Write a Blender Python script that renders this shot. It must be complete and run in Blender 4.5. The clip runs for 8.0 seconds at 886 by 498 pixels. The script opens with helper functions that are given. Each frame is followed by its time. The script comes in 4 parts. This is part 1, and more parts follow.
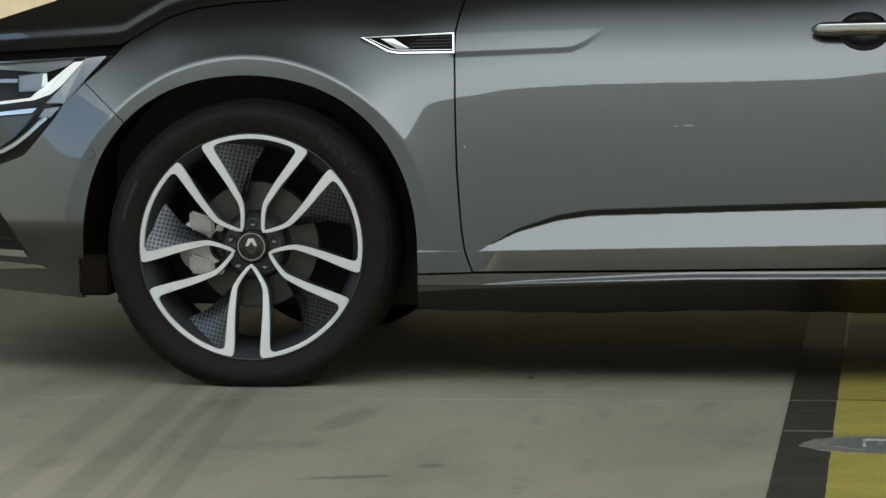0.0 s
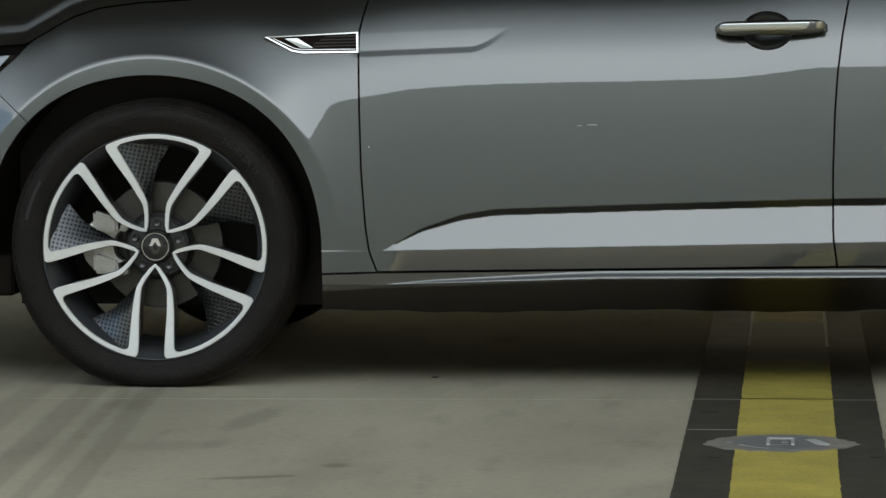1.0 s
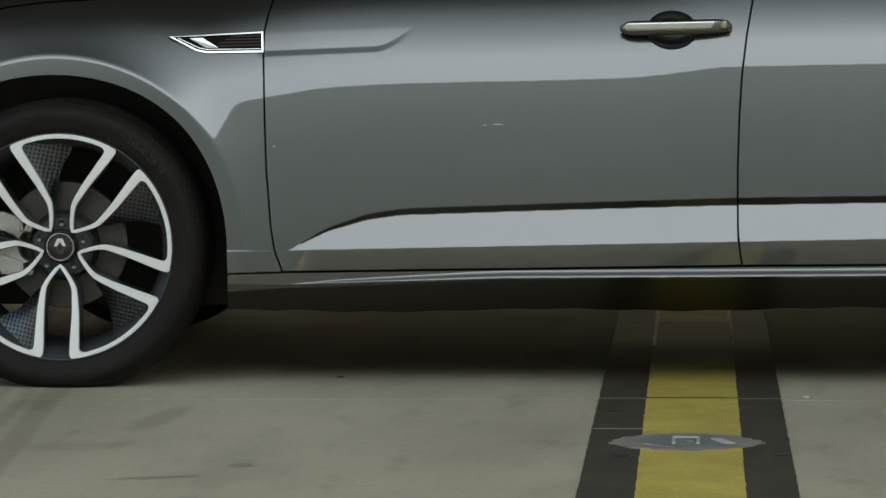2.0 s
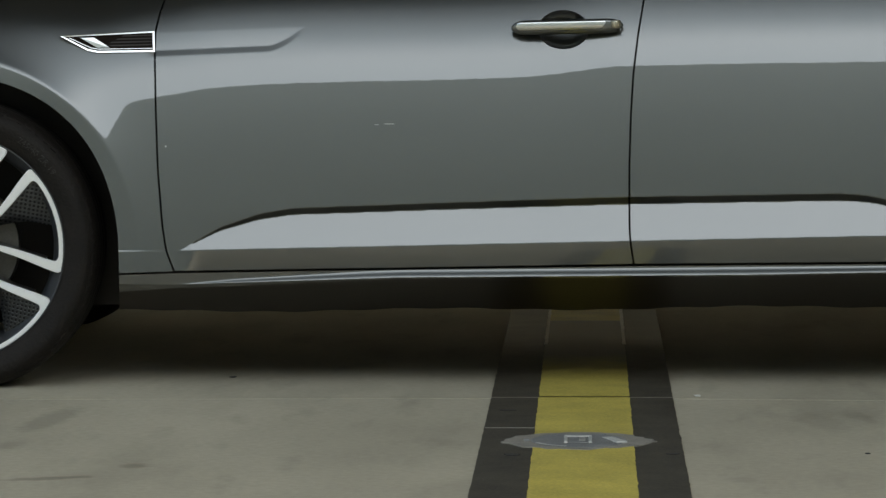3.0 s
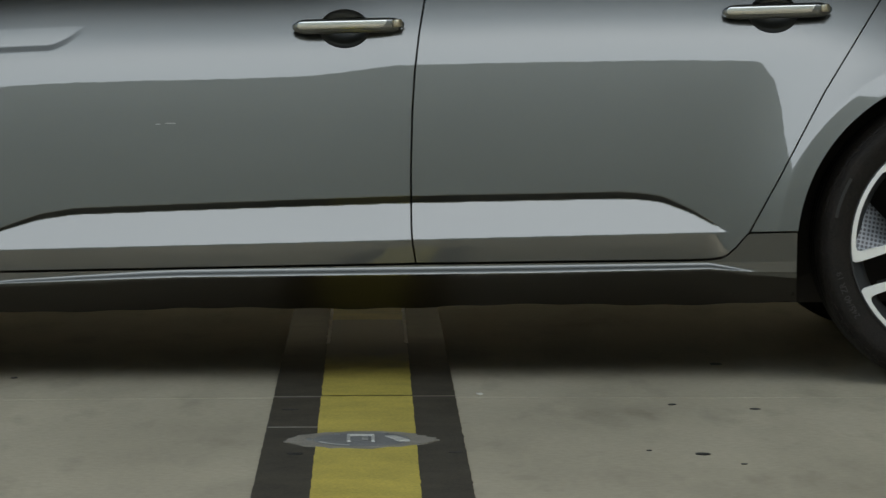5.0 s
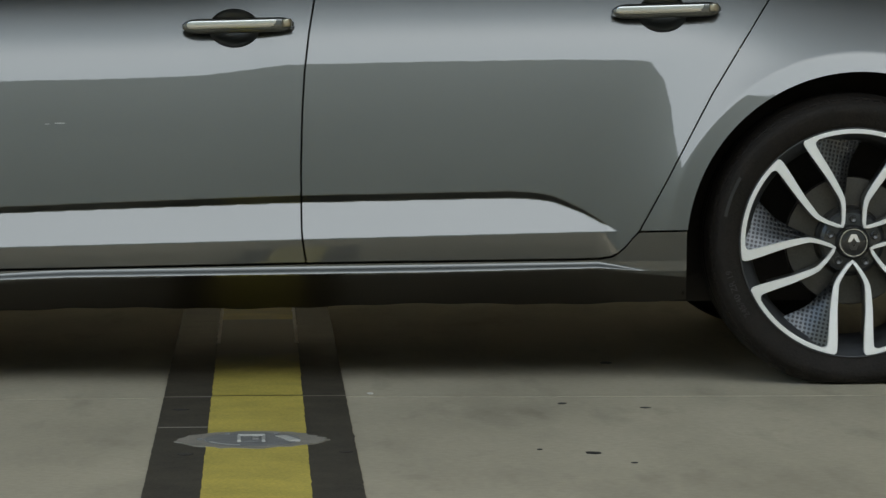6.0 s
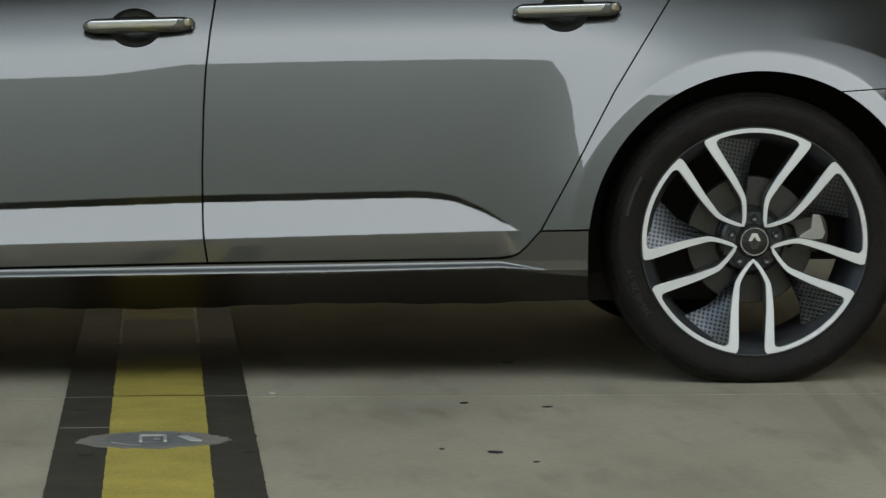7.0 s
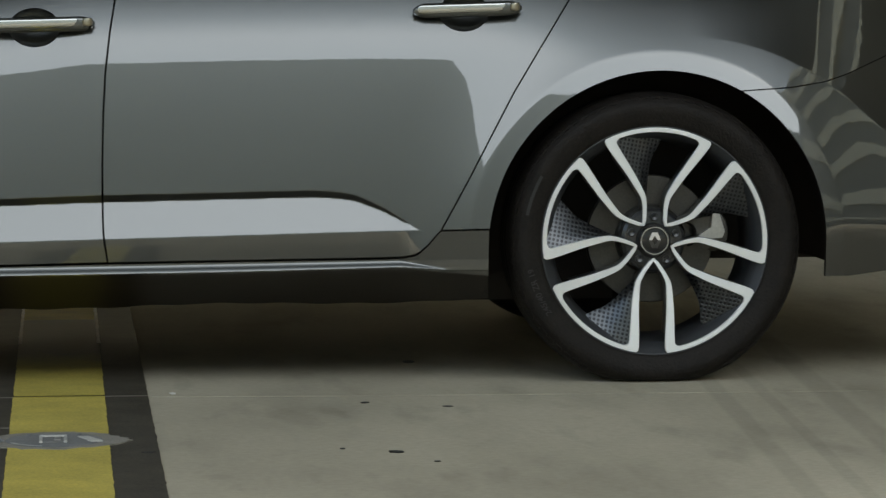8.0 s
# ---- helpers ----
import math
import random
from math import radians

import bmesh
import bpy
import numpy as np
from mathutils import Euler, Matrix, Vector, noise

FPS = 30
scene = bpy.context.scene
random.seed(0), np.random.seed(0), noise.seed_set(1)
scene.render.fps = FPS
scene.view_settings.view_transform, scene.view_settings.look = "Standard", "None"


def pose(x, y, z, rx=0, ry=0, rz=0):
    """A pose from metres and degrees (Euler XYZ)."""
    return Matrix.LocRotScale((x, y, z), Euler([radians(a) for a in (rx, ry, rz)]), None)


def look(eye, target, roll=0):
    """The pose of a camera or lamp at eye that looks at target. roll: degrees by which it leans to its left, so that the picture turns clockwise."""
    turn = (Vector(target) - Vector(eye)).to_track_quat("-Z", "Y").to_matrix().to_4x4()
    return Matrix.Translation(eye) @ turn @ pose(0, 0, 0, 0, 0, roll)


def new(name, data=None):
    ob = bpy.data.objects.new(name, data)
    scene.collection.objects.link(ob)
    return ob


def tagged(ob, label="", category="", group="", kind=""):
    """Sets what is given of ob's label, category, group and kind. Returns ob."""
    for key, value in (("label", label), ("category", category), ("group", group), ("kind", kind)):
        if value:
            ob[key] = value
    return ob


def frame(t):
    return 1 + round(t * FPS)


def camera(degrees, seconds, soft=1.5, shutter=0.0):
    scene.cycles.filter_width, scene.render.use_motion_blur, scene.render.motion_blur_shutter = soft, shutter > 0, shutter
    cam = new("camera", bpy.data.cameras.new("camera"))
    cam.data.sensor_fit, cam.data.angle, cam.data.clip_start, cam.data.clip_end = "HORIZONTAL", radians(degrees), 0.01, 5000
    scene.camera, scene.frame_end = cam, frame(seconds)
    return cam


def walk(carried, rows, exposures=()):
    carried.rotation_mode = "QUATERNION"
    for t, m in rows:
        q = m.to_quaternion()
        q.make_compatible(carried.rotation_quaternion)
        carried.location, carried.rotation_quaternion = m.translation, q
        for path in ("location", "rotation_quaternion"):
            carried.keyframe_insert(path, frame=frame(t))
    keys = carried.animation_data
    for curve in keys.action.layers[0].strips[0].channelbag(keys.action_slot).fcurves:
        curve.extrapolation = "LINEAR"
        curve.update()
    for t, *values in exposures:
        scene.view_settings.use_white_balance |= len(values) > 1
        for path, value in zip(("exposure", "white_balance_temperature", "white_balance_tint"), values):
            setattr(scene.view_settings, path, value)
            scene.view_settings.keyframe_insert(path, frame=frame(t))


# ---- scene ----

# ---------------------------------------------------------------- camera: a slow pan on a fixed tripod
H, D = 0.945, 8.945
EYE = Vector((0, 5.2 - D, H))
PITCH, ROLL, LEAN = -4.005, 0.245, 0.465
cam = camera(12.781, 8.0, soft=1.4, shutter=0.2)
PAN = [(0.0, 6.440), (0.5, 5.808), (1.0, 5.051), (1.5, 4.406), (3.0, 2.112), (3.5, 1.388), (4.0, 0.530), (4.5, -0.236), (6.0, -2.646), (6.5, -3.305), (7.0, -4.074), (7.5, -4.727), (8.0, -5.517)]


def aim(yaw):
    """The camera turned by yaw on a tripod whose axis leans a little."""
    y, p = radians(yaw), radians(PITCH)
    way = Vector((-math.sin(y) * math.cos(p), math.cos(y) * math.cos(p), math.sin(p)))
    return Matrix.Translation(EYE) @ Matrix.Rotation(radians(LEAN), 4, "Y") @ look((0, 0, 0), way, ROLL)


walk(cam, [(t, aim(yaw)) for t, yaw in PAN], [(0.0, 1.68, 8350.0, 4.2), (8.0, 1.68, 8350.0, 4.2)])

# ---------------------------------------------------------------- light
world = bpy.data.worlds.new("sky")
scene.world = world
world.use_nodes = True
wn = world.node_tree.nodes
sky = wn.new("ShaderNodeTexSky")
sky.sky_type, sky.sun_disc = "NISHITA", False
SUN_EL, SUN_ROT = radians(58), radians(125)
sky.sun_elevation, sky.sun_rotation = SUN_EL, SUN_ROT
sky.air_density, sky.dust_density, sky.ozone_density = 1.0, 1.2, 2.2
world.node_tree.links.new(sky.outputs[0], wn["Background"].inputs[0])
wn["Background"].inputs[1].default_value = 0.14

sun = new("sun", bpy.data.lights.new("sun", "SUN"))
sun.data.energy, sun.data.angle, sun.data.color = 1.2, radians(138), (0.93, 0.97, 1.0)
sun.matrix_world = look((0, 0, 30), Vector((0, 0, 30)) - Vector((math.sin(SUN_ROT), math.cos(SUN_ROT), math.tan(SUN_EL))))


# ---------------------------------------------------------------- materials
def material(name, colour, rough=0.5, metal=0.0, coat=0.0, vary=0.12, scale=6.0, fine=120.0, bump=0.0, spec=0.5, emit=0.0):
    """A surface with colour varied at two scales, and a fine relief."""
    m = bpy.data.materials.new(name)
    m.use_nodes = True
    nt = m.node_tree
    b = nt.nodes["Principled BSDF"]
    b.inputs["Roughness"].default_value, b.inputs["Metallic"].default_value = rough, metal
    b.inputs["Coat Weight"].default_value, b.inputs["Coat Roughness"].default_value = coat, 0.02
    b.inputs["Specular IOR Level"].default_value = spec
    geo = nt.nodes.new("ShaderNodeTexCoord")
    n1, n2 = nt.nodes.new("ShaderNodeTexNoise"), nt.nodes.new("ShaderNodeTexNoise")
    n1.inputs["Scale"].default_value, n2.inputs["Scale"].default_value = scale, fine
    n1.inputs["Detail"].default_value = 6
    mix = nt.nodes.new("ShaderNodeMath")
    mix.operation = "ADD"
    for n, k in ((n1, 0), (n2, 1)):
        nt.links.new(geo.outputs["Object"], n.inputs["Vector"])
        nt.links.new(n.outputs["Fac"], mix.inputs[k])
    ramp = nt.nodes.new("ShaderNodeMapRange")
    ramp.inputs[1].default_value, ramp.inputs[2].default_value = 0.6, 1.4
    ramp.inputs[3].default_value, ramp.inputs[4].default_value = 1 - vary, 1 + vary
    nt.links.new(mix.outputs[0], ramp.inputs[0])
    tint = nt.nodes.new("ShaderNodeVectorMath")
    tint.operation = "SCALE"
    tint.inputs[0].default_value = colour
    nt.links.new(ramp.outputs[0], tint.inputs["Scale"])
    nt.links.new(tint.outputs[0], b.inputs["Base Color"])
    if bump:
        bn = nt.nodes.new("ShaderNodeBump")
        bn.inputs["Strength"].default_value, bn.inputs["Distance"].default_value = bump, 0.002
        nt.links.new(n2.outputs["Fac"], bn.inputs["Height"])
        nt.links.new(bn.outputs[0], b.inputs["Normal"])
    if emit:
        b.inputs["Emission Color"].default_value, b.inputs["Emission Strength"].default_value = (*colour, 1), emit
    return m


PAINT = material("grey_metallic_paint", (0.085, 0.087, 0.083), 0.34, 0.9, 1.0, 0.03, 3.0, 900.0)


def orange_peel(m):
    """The slight waviness of sprayed lacquer."""
    nt = m.node_tree
    tc, n, bn = nt.nodes.new("ShaderNodeTexCoord"), nt.nodes.new("ShaderNodeTexNoise"), nt.nodes.new("ShaderNodeBump")
    n.inputs["Scale"].default_value, n.inputs["Detail"].default_value = 38.0, 1.0
    bn.inputs["Strength"].default_value, bn.inputs["Distance"].default_value = 1.0, 0.00005
    nt.links.new(tc.outputs["Object"], n.inputs["Vector"])
    nt.links.new(n.outputs["Fac"], bn.inputs["Height"])
    nt.links.new(bn.outputs[0], nt.nodes["Principled BSDF"].inputs["Normal"])
    nt.links.new(bn.outputs[0], nt.nodes["Principled BSDF"].inputs["Coat Normal"])


orange_peel(PAINT)
PAINT.node_tree.nodes["Principled BSDF"].inputs["Coat IOR"].default_value = 1.9
CHROME = material("chrome", (0.9, 0.9, 0.9), 0.18, 1.0, 0, 0.03)
SATIN = material("satin_chrome", (0.62, 0.62, 0.6), 0.25, 1.0, 0, 0.05)
# tan tone of a reflection put into the lock cover's colour
TAN_CHROME = material("tan_satin_chrome", (0.5, 0.45, 0.36), 0.3, 1.0, 0, 0.05)
BLACK = material("black_plastic", (0.021, 0.0145, 0.010), 0.55, 0, 0, 0.25, 8, 300, 0.2)
GLOSS = material("gloss_black", (0.015, 0.015, 0.016), 0.12, 0, 0.5, 0.1)
RUBBER = material("tyre_rubber", (0.0115, 0.0088, 0.007), 0.66, 0, 0, 0.5, 22, 160, 0.9, spec=0.26)
MACHINED = material("machined_aluminium", (0.98, 0.975, 0.96), 0.38, 0.33, 0.5, 0.03, 20, 500)


def turned(m):
    """Fine circular grooves of the lathe, which draw reflections out across them."""
    nt = m.node_tree
    tan = nt.nodes.new("ShaderNodeTangent")
    tan.direction_type, tan.axis = "RADIAL", "Y"
    b = nt.nodes["Principled BSDF"]
    b.inputs["Anisotropic"].default_value, b.inputs["Anisotropic Rotation"].default_value = 0.85, 0.25
    nt.links.new(tan.outputs[0], b.inputs["Tangent"])


turned(MACHINED)
RIM_DARK = material("dark_rim_paint", (0.035, 0.036, 0.038), 0.28, 0.3, 0.6, 0.1)
RIM_GREY = material("grey_rim_barrel", (0.045, 0.047, 0.051), 0.45, 0.2, 0.2, 0.1)
STEEL = material("brake_steel", (0.10, 0.095, 0.088), 0.42, 0.9, 0, 0.2, 15, 200)
ALLOY = material("cast_alloy", (0.50, 0.49, 0.47), 0.36, 0.85, 0, 0.15, 30, 200, 0.3)
LAMP_GREY = material("lamp_reflector", (0.44, 0.45, 0.46), 0.3, 0.55, 0, 0.06)
SMOKED = material("smoked_lens", (0.10, 0.10, 0.10), 0.15, 0.2, 0.5, 0.05)
# slight glow added to whiten the running-light strip and the projector lens
LAMP_WHITE = material("running_light_white", (0.80, 0.88, 0.98), 0.25, 0.0, 0.6, 0.03, emit=0.2)
BADGE = material("badge_lit_white", (0.9, 0.9, 0.9), 0.2, 0.6, 0.4, 0.03)
YELLOW = material("yellow_road_paint", (0.53, 0.425, 0.095), 0.65, 0, 0, 0.3, 7, 160, 0.5)


def shade_and_wear(m, y0, y1, y2, colour):
    """Paint greyed from y0 on, more and more up to y1, and whole again beyond y2: wear, and the car's shade put into
    the colour.
    """
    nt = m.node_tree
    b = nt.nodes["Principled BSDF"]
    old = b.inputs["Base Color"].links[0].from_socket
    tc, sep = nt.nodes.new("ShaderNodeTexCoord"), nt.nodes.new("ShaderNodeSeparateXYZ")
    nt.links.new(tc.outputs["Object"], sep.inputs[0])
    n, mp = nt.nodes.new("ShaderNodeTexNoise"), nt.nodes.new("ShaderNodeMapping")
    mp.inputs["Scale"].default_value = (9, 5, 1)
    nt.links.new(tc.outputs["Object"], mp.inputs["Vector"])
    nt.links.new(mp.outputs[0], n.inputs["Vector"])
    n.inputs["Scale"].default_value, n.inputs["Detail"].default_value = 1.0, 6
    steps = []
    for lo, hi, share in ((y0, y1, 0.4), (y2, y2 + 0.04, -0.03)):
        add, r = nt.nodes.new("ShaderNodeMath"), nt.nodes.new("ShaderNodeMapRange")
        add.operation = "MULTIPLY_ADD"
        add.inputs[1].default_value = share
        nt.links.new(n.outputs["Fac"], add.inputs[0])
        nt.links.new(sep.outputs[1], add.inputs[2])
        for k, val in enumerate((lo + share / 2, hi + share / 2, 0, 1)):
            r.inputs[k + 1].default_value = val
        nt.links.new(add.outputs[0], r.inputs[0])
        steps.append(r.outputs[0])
    # mask of the stretch that carries the painted shade and wear
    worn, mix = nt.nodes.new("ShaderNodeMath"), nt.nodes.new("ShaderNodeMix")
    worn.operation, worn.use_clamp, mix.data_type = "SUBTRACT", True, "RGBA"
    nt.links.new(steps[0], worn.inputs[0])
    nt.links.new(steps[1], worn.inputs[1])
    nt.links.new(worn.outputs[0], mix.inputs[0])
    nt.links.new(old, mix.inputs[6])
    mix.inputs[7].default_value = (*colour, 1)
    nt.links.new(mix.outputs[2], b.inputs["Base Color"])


# under the car, its shade is put into the stripe's colour
shade_and_wear(YELLOW, 5.62, 6.0, 6.92, (0.20, 0.18, 0.12))
SPOT = material("tar", (0.022, 0.021, 0.019), 0.6, 0, 0, 0.2, 9, 160, 0.5)
TAR = material("black_road_paint", (0.062, 0.054, 0.041), 0.65, 0, 0, 0.5, 9, 160, 0.5, spec=0.3)
PATCH = material("grey_sealant", (0.27, 0.25, 0.215), 0.7, 0, 0, 0.3, 25, 200, 0.6)
CAST = material("cast_metal", (0.21, 0.212, 0.21), 0.55, 0.15, 0, 0.25, 30, 250, 0.4)
GRASS = material("dry_grass", (0.5, 0.42, 0.28), 0.9, 0, 0, 0.2, 0.3, 6)
GLASS = bpy.data.materials.new("clear_glass")
GLASS.use_nodes = True
gb = GLASS.node_tree.nodes["Principled BSDF"]
gb.inputs["Transmission Weight"].default_value, gb.inputs["Roughness"].default_value, gb.inputs["IOR"].default_value = 1.0, 0.01, 1.2
TINTED = material("tinted_window_glass", (0.01, 0.011, 0.011), 0.04, 0, 0.5, 0.05)


def dimpled(name, colour):
    """Rim paint with rows of small pits, dark at the bottom: their shade put into the colour."""
    m = material(name, colour, 0.30, 0.95, 0.2, 0.08)
    nt = m.node_tree
    b = nt.nodes["Principled BSDF"]
    v, tc, mp = nt.nodes.new("ShaderNodeTexVoronoi"), nt.nodes.new("ShaderNodeTexCoord"), nt.nodes.new("ShaderNodeMapping")
    v.voronoi_dimensions = "2D"
    v.inputs["Scale"].default_value, v.inputs["Randomness"].default_value = 105.0, 0.05
    mp.inputs["Rotation"].default_value = (radians(-90), 0, radians(12))
    nt.links.new(tc.outputs["Object"], mp.inputs["Vector"])
    nt.links.new(mp.outputs[0], v.inputs["Vector"])
    pit = nt.nodes.new("ShaderNodeMapRange")
    pit.interpolation_type = "SMOOTHSTEP"
    for k, val in enumerate((0.24, 0.40, 0.0, 1.0)):
        pit.inputs[k + 1].default_value = val
    nt.links.new(v.outputs["Distance"], pit.inputs[0])
    mix = nt.nodes.new("ShaderNodeMix")
    mix.data_type = "RGBA"
    nt.links.new(pit.outputs[0], mix.inputs[0])
    mix.inputs[6].default_value = (0.05, 0.05, 0.052, 1)
    nt.links.new(b.inputs["Base Color"].links[0].from_socket, mix.inputs[7])
    nt.links.new(mix.outputs[2], b.inputs["Base Color"])
    bn = nt.nodes.new("ShaderNodeBump")
    bn.inputs["Strength"].default_value, bn.inputs["Distance"].default_value = 0.55, 0.003
    nt.links.new(pit.outputs[0], bn.inputs["Height"])
    nt.links.new(bn.outputs[0], b.inputs["Normal"])
    return m


DIMPLE = dimpled("dimpled_insert", (0.13, 0.135, 0.142))


SCUFF_MARKS = ((-1.152, 4.586, 0.045, 0.25, -6, 0.8), (-1.018, 3.616, 0.09, 0.026, 20, 0.66), (-0.881, 3.805, 0.035, 0.036, 10, 0.75), (0.483, 4.562, 0.05, 0.22, 10, 0.9),
               (-1.474, 4.857, 0.055, 0.15, 5, 0.84), (-0.884, 4.37, 0.03, 0.12, 0, 0.92), (0.284, 3.603, 0.03, 0.05, 0, 0.9), (-1.256, 4.102, 0.12, 0.085, 25, 0.9))


def concrete_material():
    m = bpy.data.materials.new("worn_concrete")
    m.use_nodes = True
    nt = m.node_tree
    b = nt.nodes["Principled BSDF"]
    b.inputs["Roughness"].default_value, b.inputs["Specular IOR Level"].default_value = 0.85, 0.05
    tc = nt.nodes.new("ShaderNodeTexCoord")

    def noise_at(scale, stretch=(1, 1, 1), detail=6, turn=0):
        mp = nt.nodes.new("ShaderNodeMapping")
        mp.inputs["Scale"].default_value, mp.inputs["Rotation"].default_value = stretch, (0, 0, radians(turn))
        n = nt.nodes.new("ShaderNodeTexNoise")
        n.inputs["Scale"].default_value, n.inputs["Detail"].default_value = scale, detail
        nt.links.new(tc.outputs["Object"], mp.inputs["Vector"])
        nt.links.new(mp.outputs[0], n.inputs["Vector"])
        return n.outputs["Fac"]

    def ranged(fac, lo, hi, a, c):
        r = nt.nodes.new("ShaderNodeMapRange")
        for k, val in enumerate((lo, hi, a, c)):
            r.inputs[k + 1].default_value = val
        nt.links.new(fac, r.inputs[0])
        return r.outputs[0]

    def times(a, c):
        n = nt.nodes.new("ShaderNodeMath")
        n.operation = "MULTIPLY"
        nt.links.new(a, n.inputs[0])
        nt.links.new(c, n.inputs[1])
        return n.outputs[0]

    def band(turn, offset, half, depth):
        """A long dark rubber mark across the slab."""
        mp = nt.nodes.new("ShaderNodeMapping")
        mp.inputs["Rotation"].default_value, mp.inputs["Location"].default_value = (0, 0, radians(turn)), (0, -offset, 0)
        nt.links.new(tc.outputs["Object"], mp.inputs["Vector"])
        sep = nt.nodes.new("ShaderNodeSeparateXYZ")
        nt.links.new(mp.outputs[0], sep.inputs[0])
        ab = nt.nodes.new("ShaderNodeMath")
        ab.operation = "ABSOLUTE"
        nt.links.new(sep.outputs[1], ab.inputs[0])
        r = nt.nodes.new("ShaderNodeMapRange")
        r.interpolation_type = "SMOOTHSTEP"
        for k, val in enumerate((half * 0.5, half, depth, 1.0)):
            r.inputs[k + 1].default_value = val
        nt.links.new(ab.outputs[0], r.inputs[0])
        return r.outputs[0]

    stains = ranged(noise_at(1.3, (1, 0.4, 1)), 0.33, 0.67, 0.80, 1.14)
    marks = ranged(noise_at(3.2, (1.2, 0.35, 1), 5, 12), 0.50, 0.72, 1.03, 0.84)
    blot = ranged(noise_at(9.0, (1, 0.3, 1), 4), 0.58, 0.70, 1.0, 0.88)
    grain = ranged(noise_at(55), 0.3, 0.7, 0.94, 1.06)
    sand = ranged(noise_at(420, detail=2), 0.3, 0.7, 0.93, 1.07)
    fac = times(times(times(stains, marks), blot), times(grain, sand))
    for turn, offset, half, depth in ((86.5, -1.285, 0.045, 0.82), (86.2, -1.18, 0.022, 0.88), (85.7, -1.07, 0.035, 0.84), (86.9, -1.45, 0.05, 0.86), (93.8, 1.12, 0.03, 0.88), (93.8, 1.22, 0.02, 0.9), (93.8, 1.36, 0.04, 0.86)):
        fac = times(fac, band(turn, offset, half, depth))
    ragged = noise_at(30, (1, 1, 1), 4)

    def blot_at(cx, cy, rx, ry, turn, depth):
        """A dark scuff of its own shape."""
        mp = nt.nodes.new("ShaderNodeMapping")
        mp.vector_type = "TEXTURE"
        mp.inputs["Location"].default_value, mp.inputs["Rotation"].default_value, mp.inputs["Scale"].default_value = (cx, cy, 0), (0, 0, radians(turn)), (rx, ry, 1)
        nt.links.new(tc.outputs["Object"], mp.inputs["Vector"])
        ln, add = nt.nodes.new("ShaderNodeVectorMath"), nt.nodes.new("ShaderNodeMath")
        ln.operation = "LENGTH"
        nt.links.new(mp.outputs[0], ln.inputs[0])
        nt.links.new(ln.outputs["Value"], add.inputs[0])
        nt.links.new(ragged, add.inputs[1])
        return ranged(add.outputs[0], 1.1, 1.6, depth, 1.0)

    for scuff in SCUFF_MARKS:
        fac = times(fac, blot_at(*scuff))
    tint = nt.nodes.new("ShaderNodeVectorMath")
    tint.operation = "SCALE"
    tint.inputs[0].default_value = (0.440, 0.396, 0.305)
    nt.links.new(fac, tint.inputs["Scale"])
    nt.links.new(tint.outputs[0], b.inputs["Base Color"])
    bn = nt.nodes.new("ShaderNodeBump")
    bn.inputs["Strength"].default_value, bn.inputs["Distance"].default_value = 0.35, 0.003
    nt.links.new(grain, bn.inputs["Height"])
    nt.links.new(bn.outputs[0], b.inputs["Normal"])
    return m


CONCRETE = concrete_material()


# ---------------------------------------------------------------- mesh helpers
def link(name, me, mat, parent=None, label="", smooth=False):
    ob = new(name, me)
    if mat:
        me.materials.append(mat)
    if smooth:
        me.polygons.foreach_set("use_smooth", [True] * len(me.polygons))
    if parent:
        ob.parent = parent
    if label:
        ob["label"] = label
    return ob


def mesh_of(name, verts, faces):
    me = bpy.data.meshes.new(name)
    me.from_pydata([tuple(v) for v in verts], [], faces)
    me.update()
    return me


def part(name, bm, mat, parent=None, label="", smooth=False):
    me = bpy.data.meshes.new(name)
    bmesh.ops.recalc_face_normals(bm, faces=bm.faces[:])
    bm.to_mesh(me)
    bm.free()
    return link(name, me, mat, parent, label, smooth)


def box(lo, hi, bevel=0.0):
    bm = bmesh.new()
    bmesh.ops.create_cube(bm, size=1)
    for v in bm.verts:
        v.co = Vector([lo[i] + (v.co[i] + 0.5) * (hi[i] - lo[i]) for i in range(3)])
    if bevel:
        bmesh.ops.bevel(bm, geom=bm.edges[:], offset=bevel, segments=2, affect="EDGES")
    return bm


# ---------------------------------------------------------------- ground
ground = link("ground", mesh_of("ground", [(-2000, -2000, -0.05), (2000, -2000, -0.05), (2000, 2000, -0.05), (-2000, 2000, -0.05)], [(0, 1, 2, 3)]), CONCRETE)
tagged(ground, "pale worn concrete apron reaching to the horizon", "ground", kind="structure")
verge = part("grass_verge", box((-400, 46, -0.06), (400, 1500, -0.02)), GRASS)
tagged(verge, "dry straw-coloured grass field beyond the concrete apron", "grass", kind="structure")
pavement = part("pavement", box((-24, -18, -0.04), (24, 30, -0.02)), CONCRETE)
tagged(pavement, "worn grey concrete slabs with a narrow joint", "pavement", kind="structure")
JOINT = [(-9, 4.90), (-1.5, 4.985), (-0.6, 5.012), (-0.222, 5.016), (0.182, 5.012), (0.6, 4.975), (1.5, 4.935), (9, 4.86)]


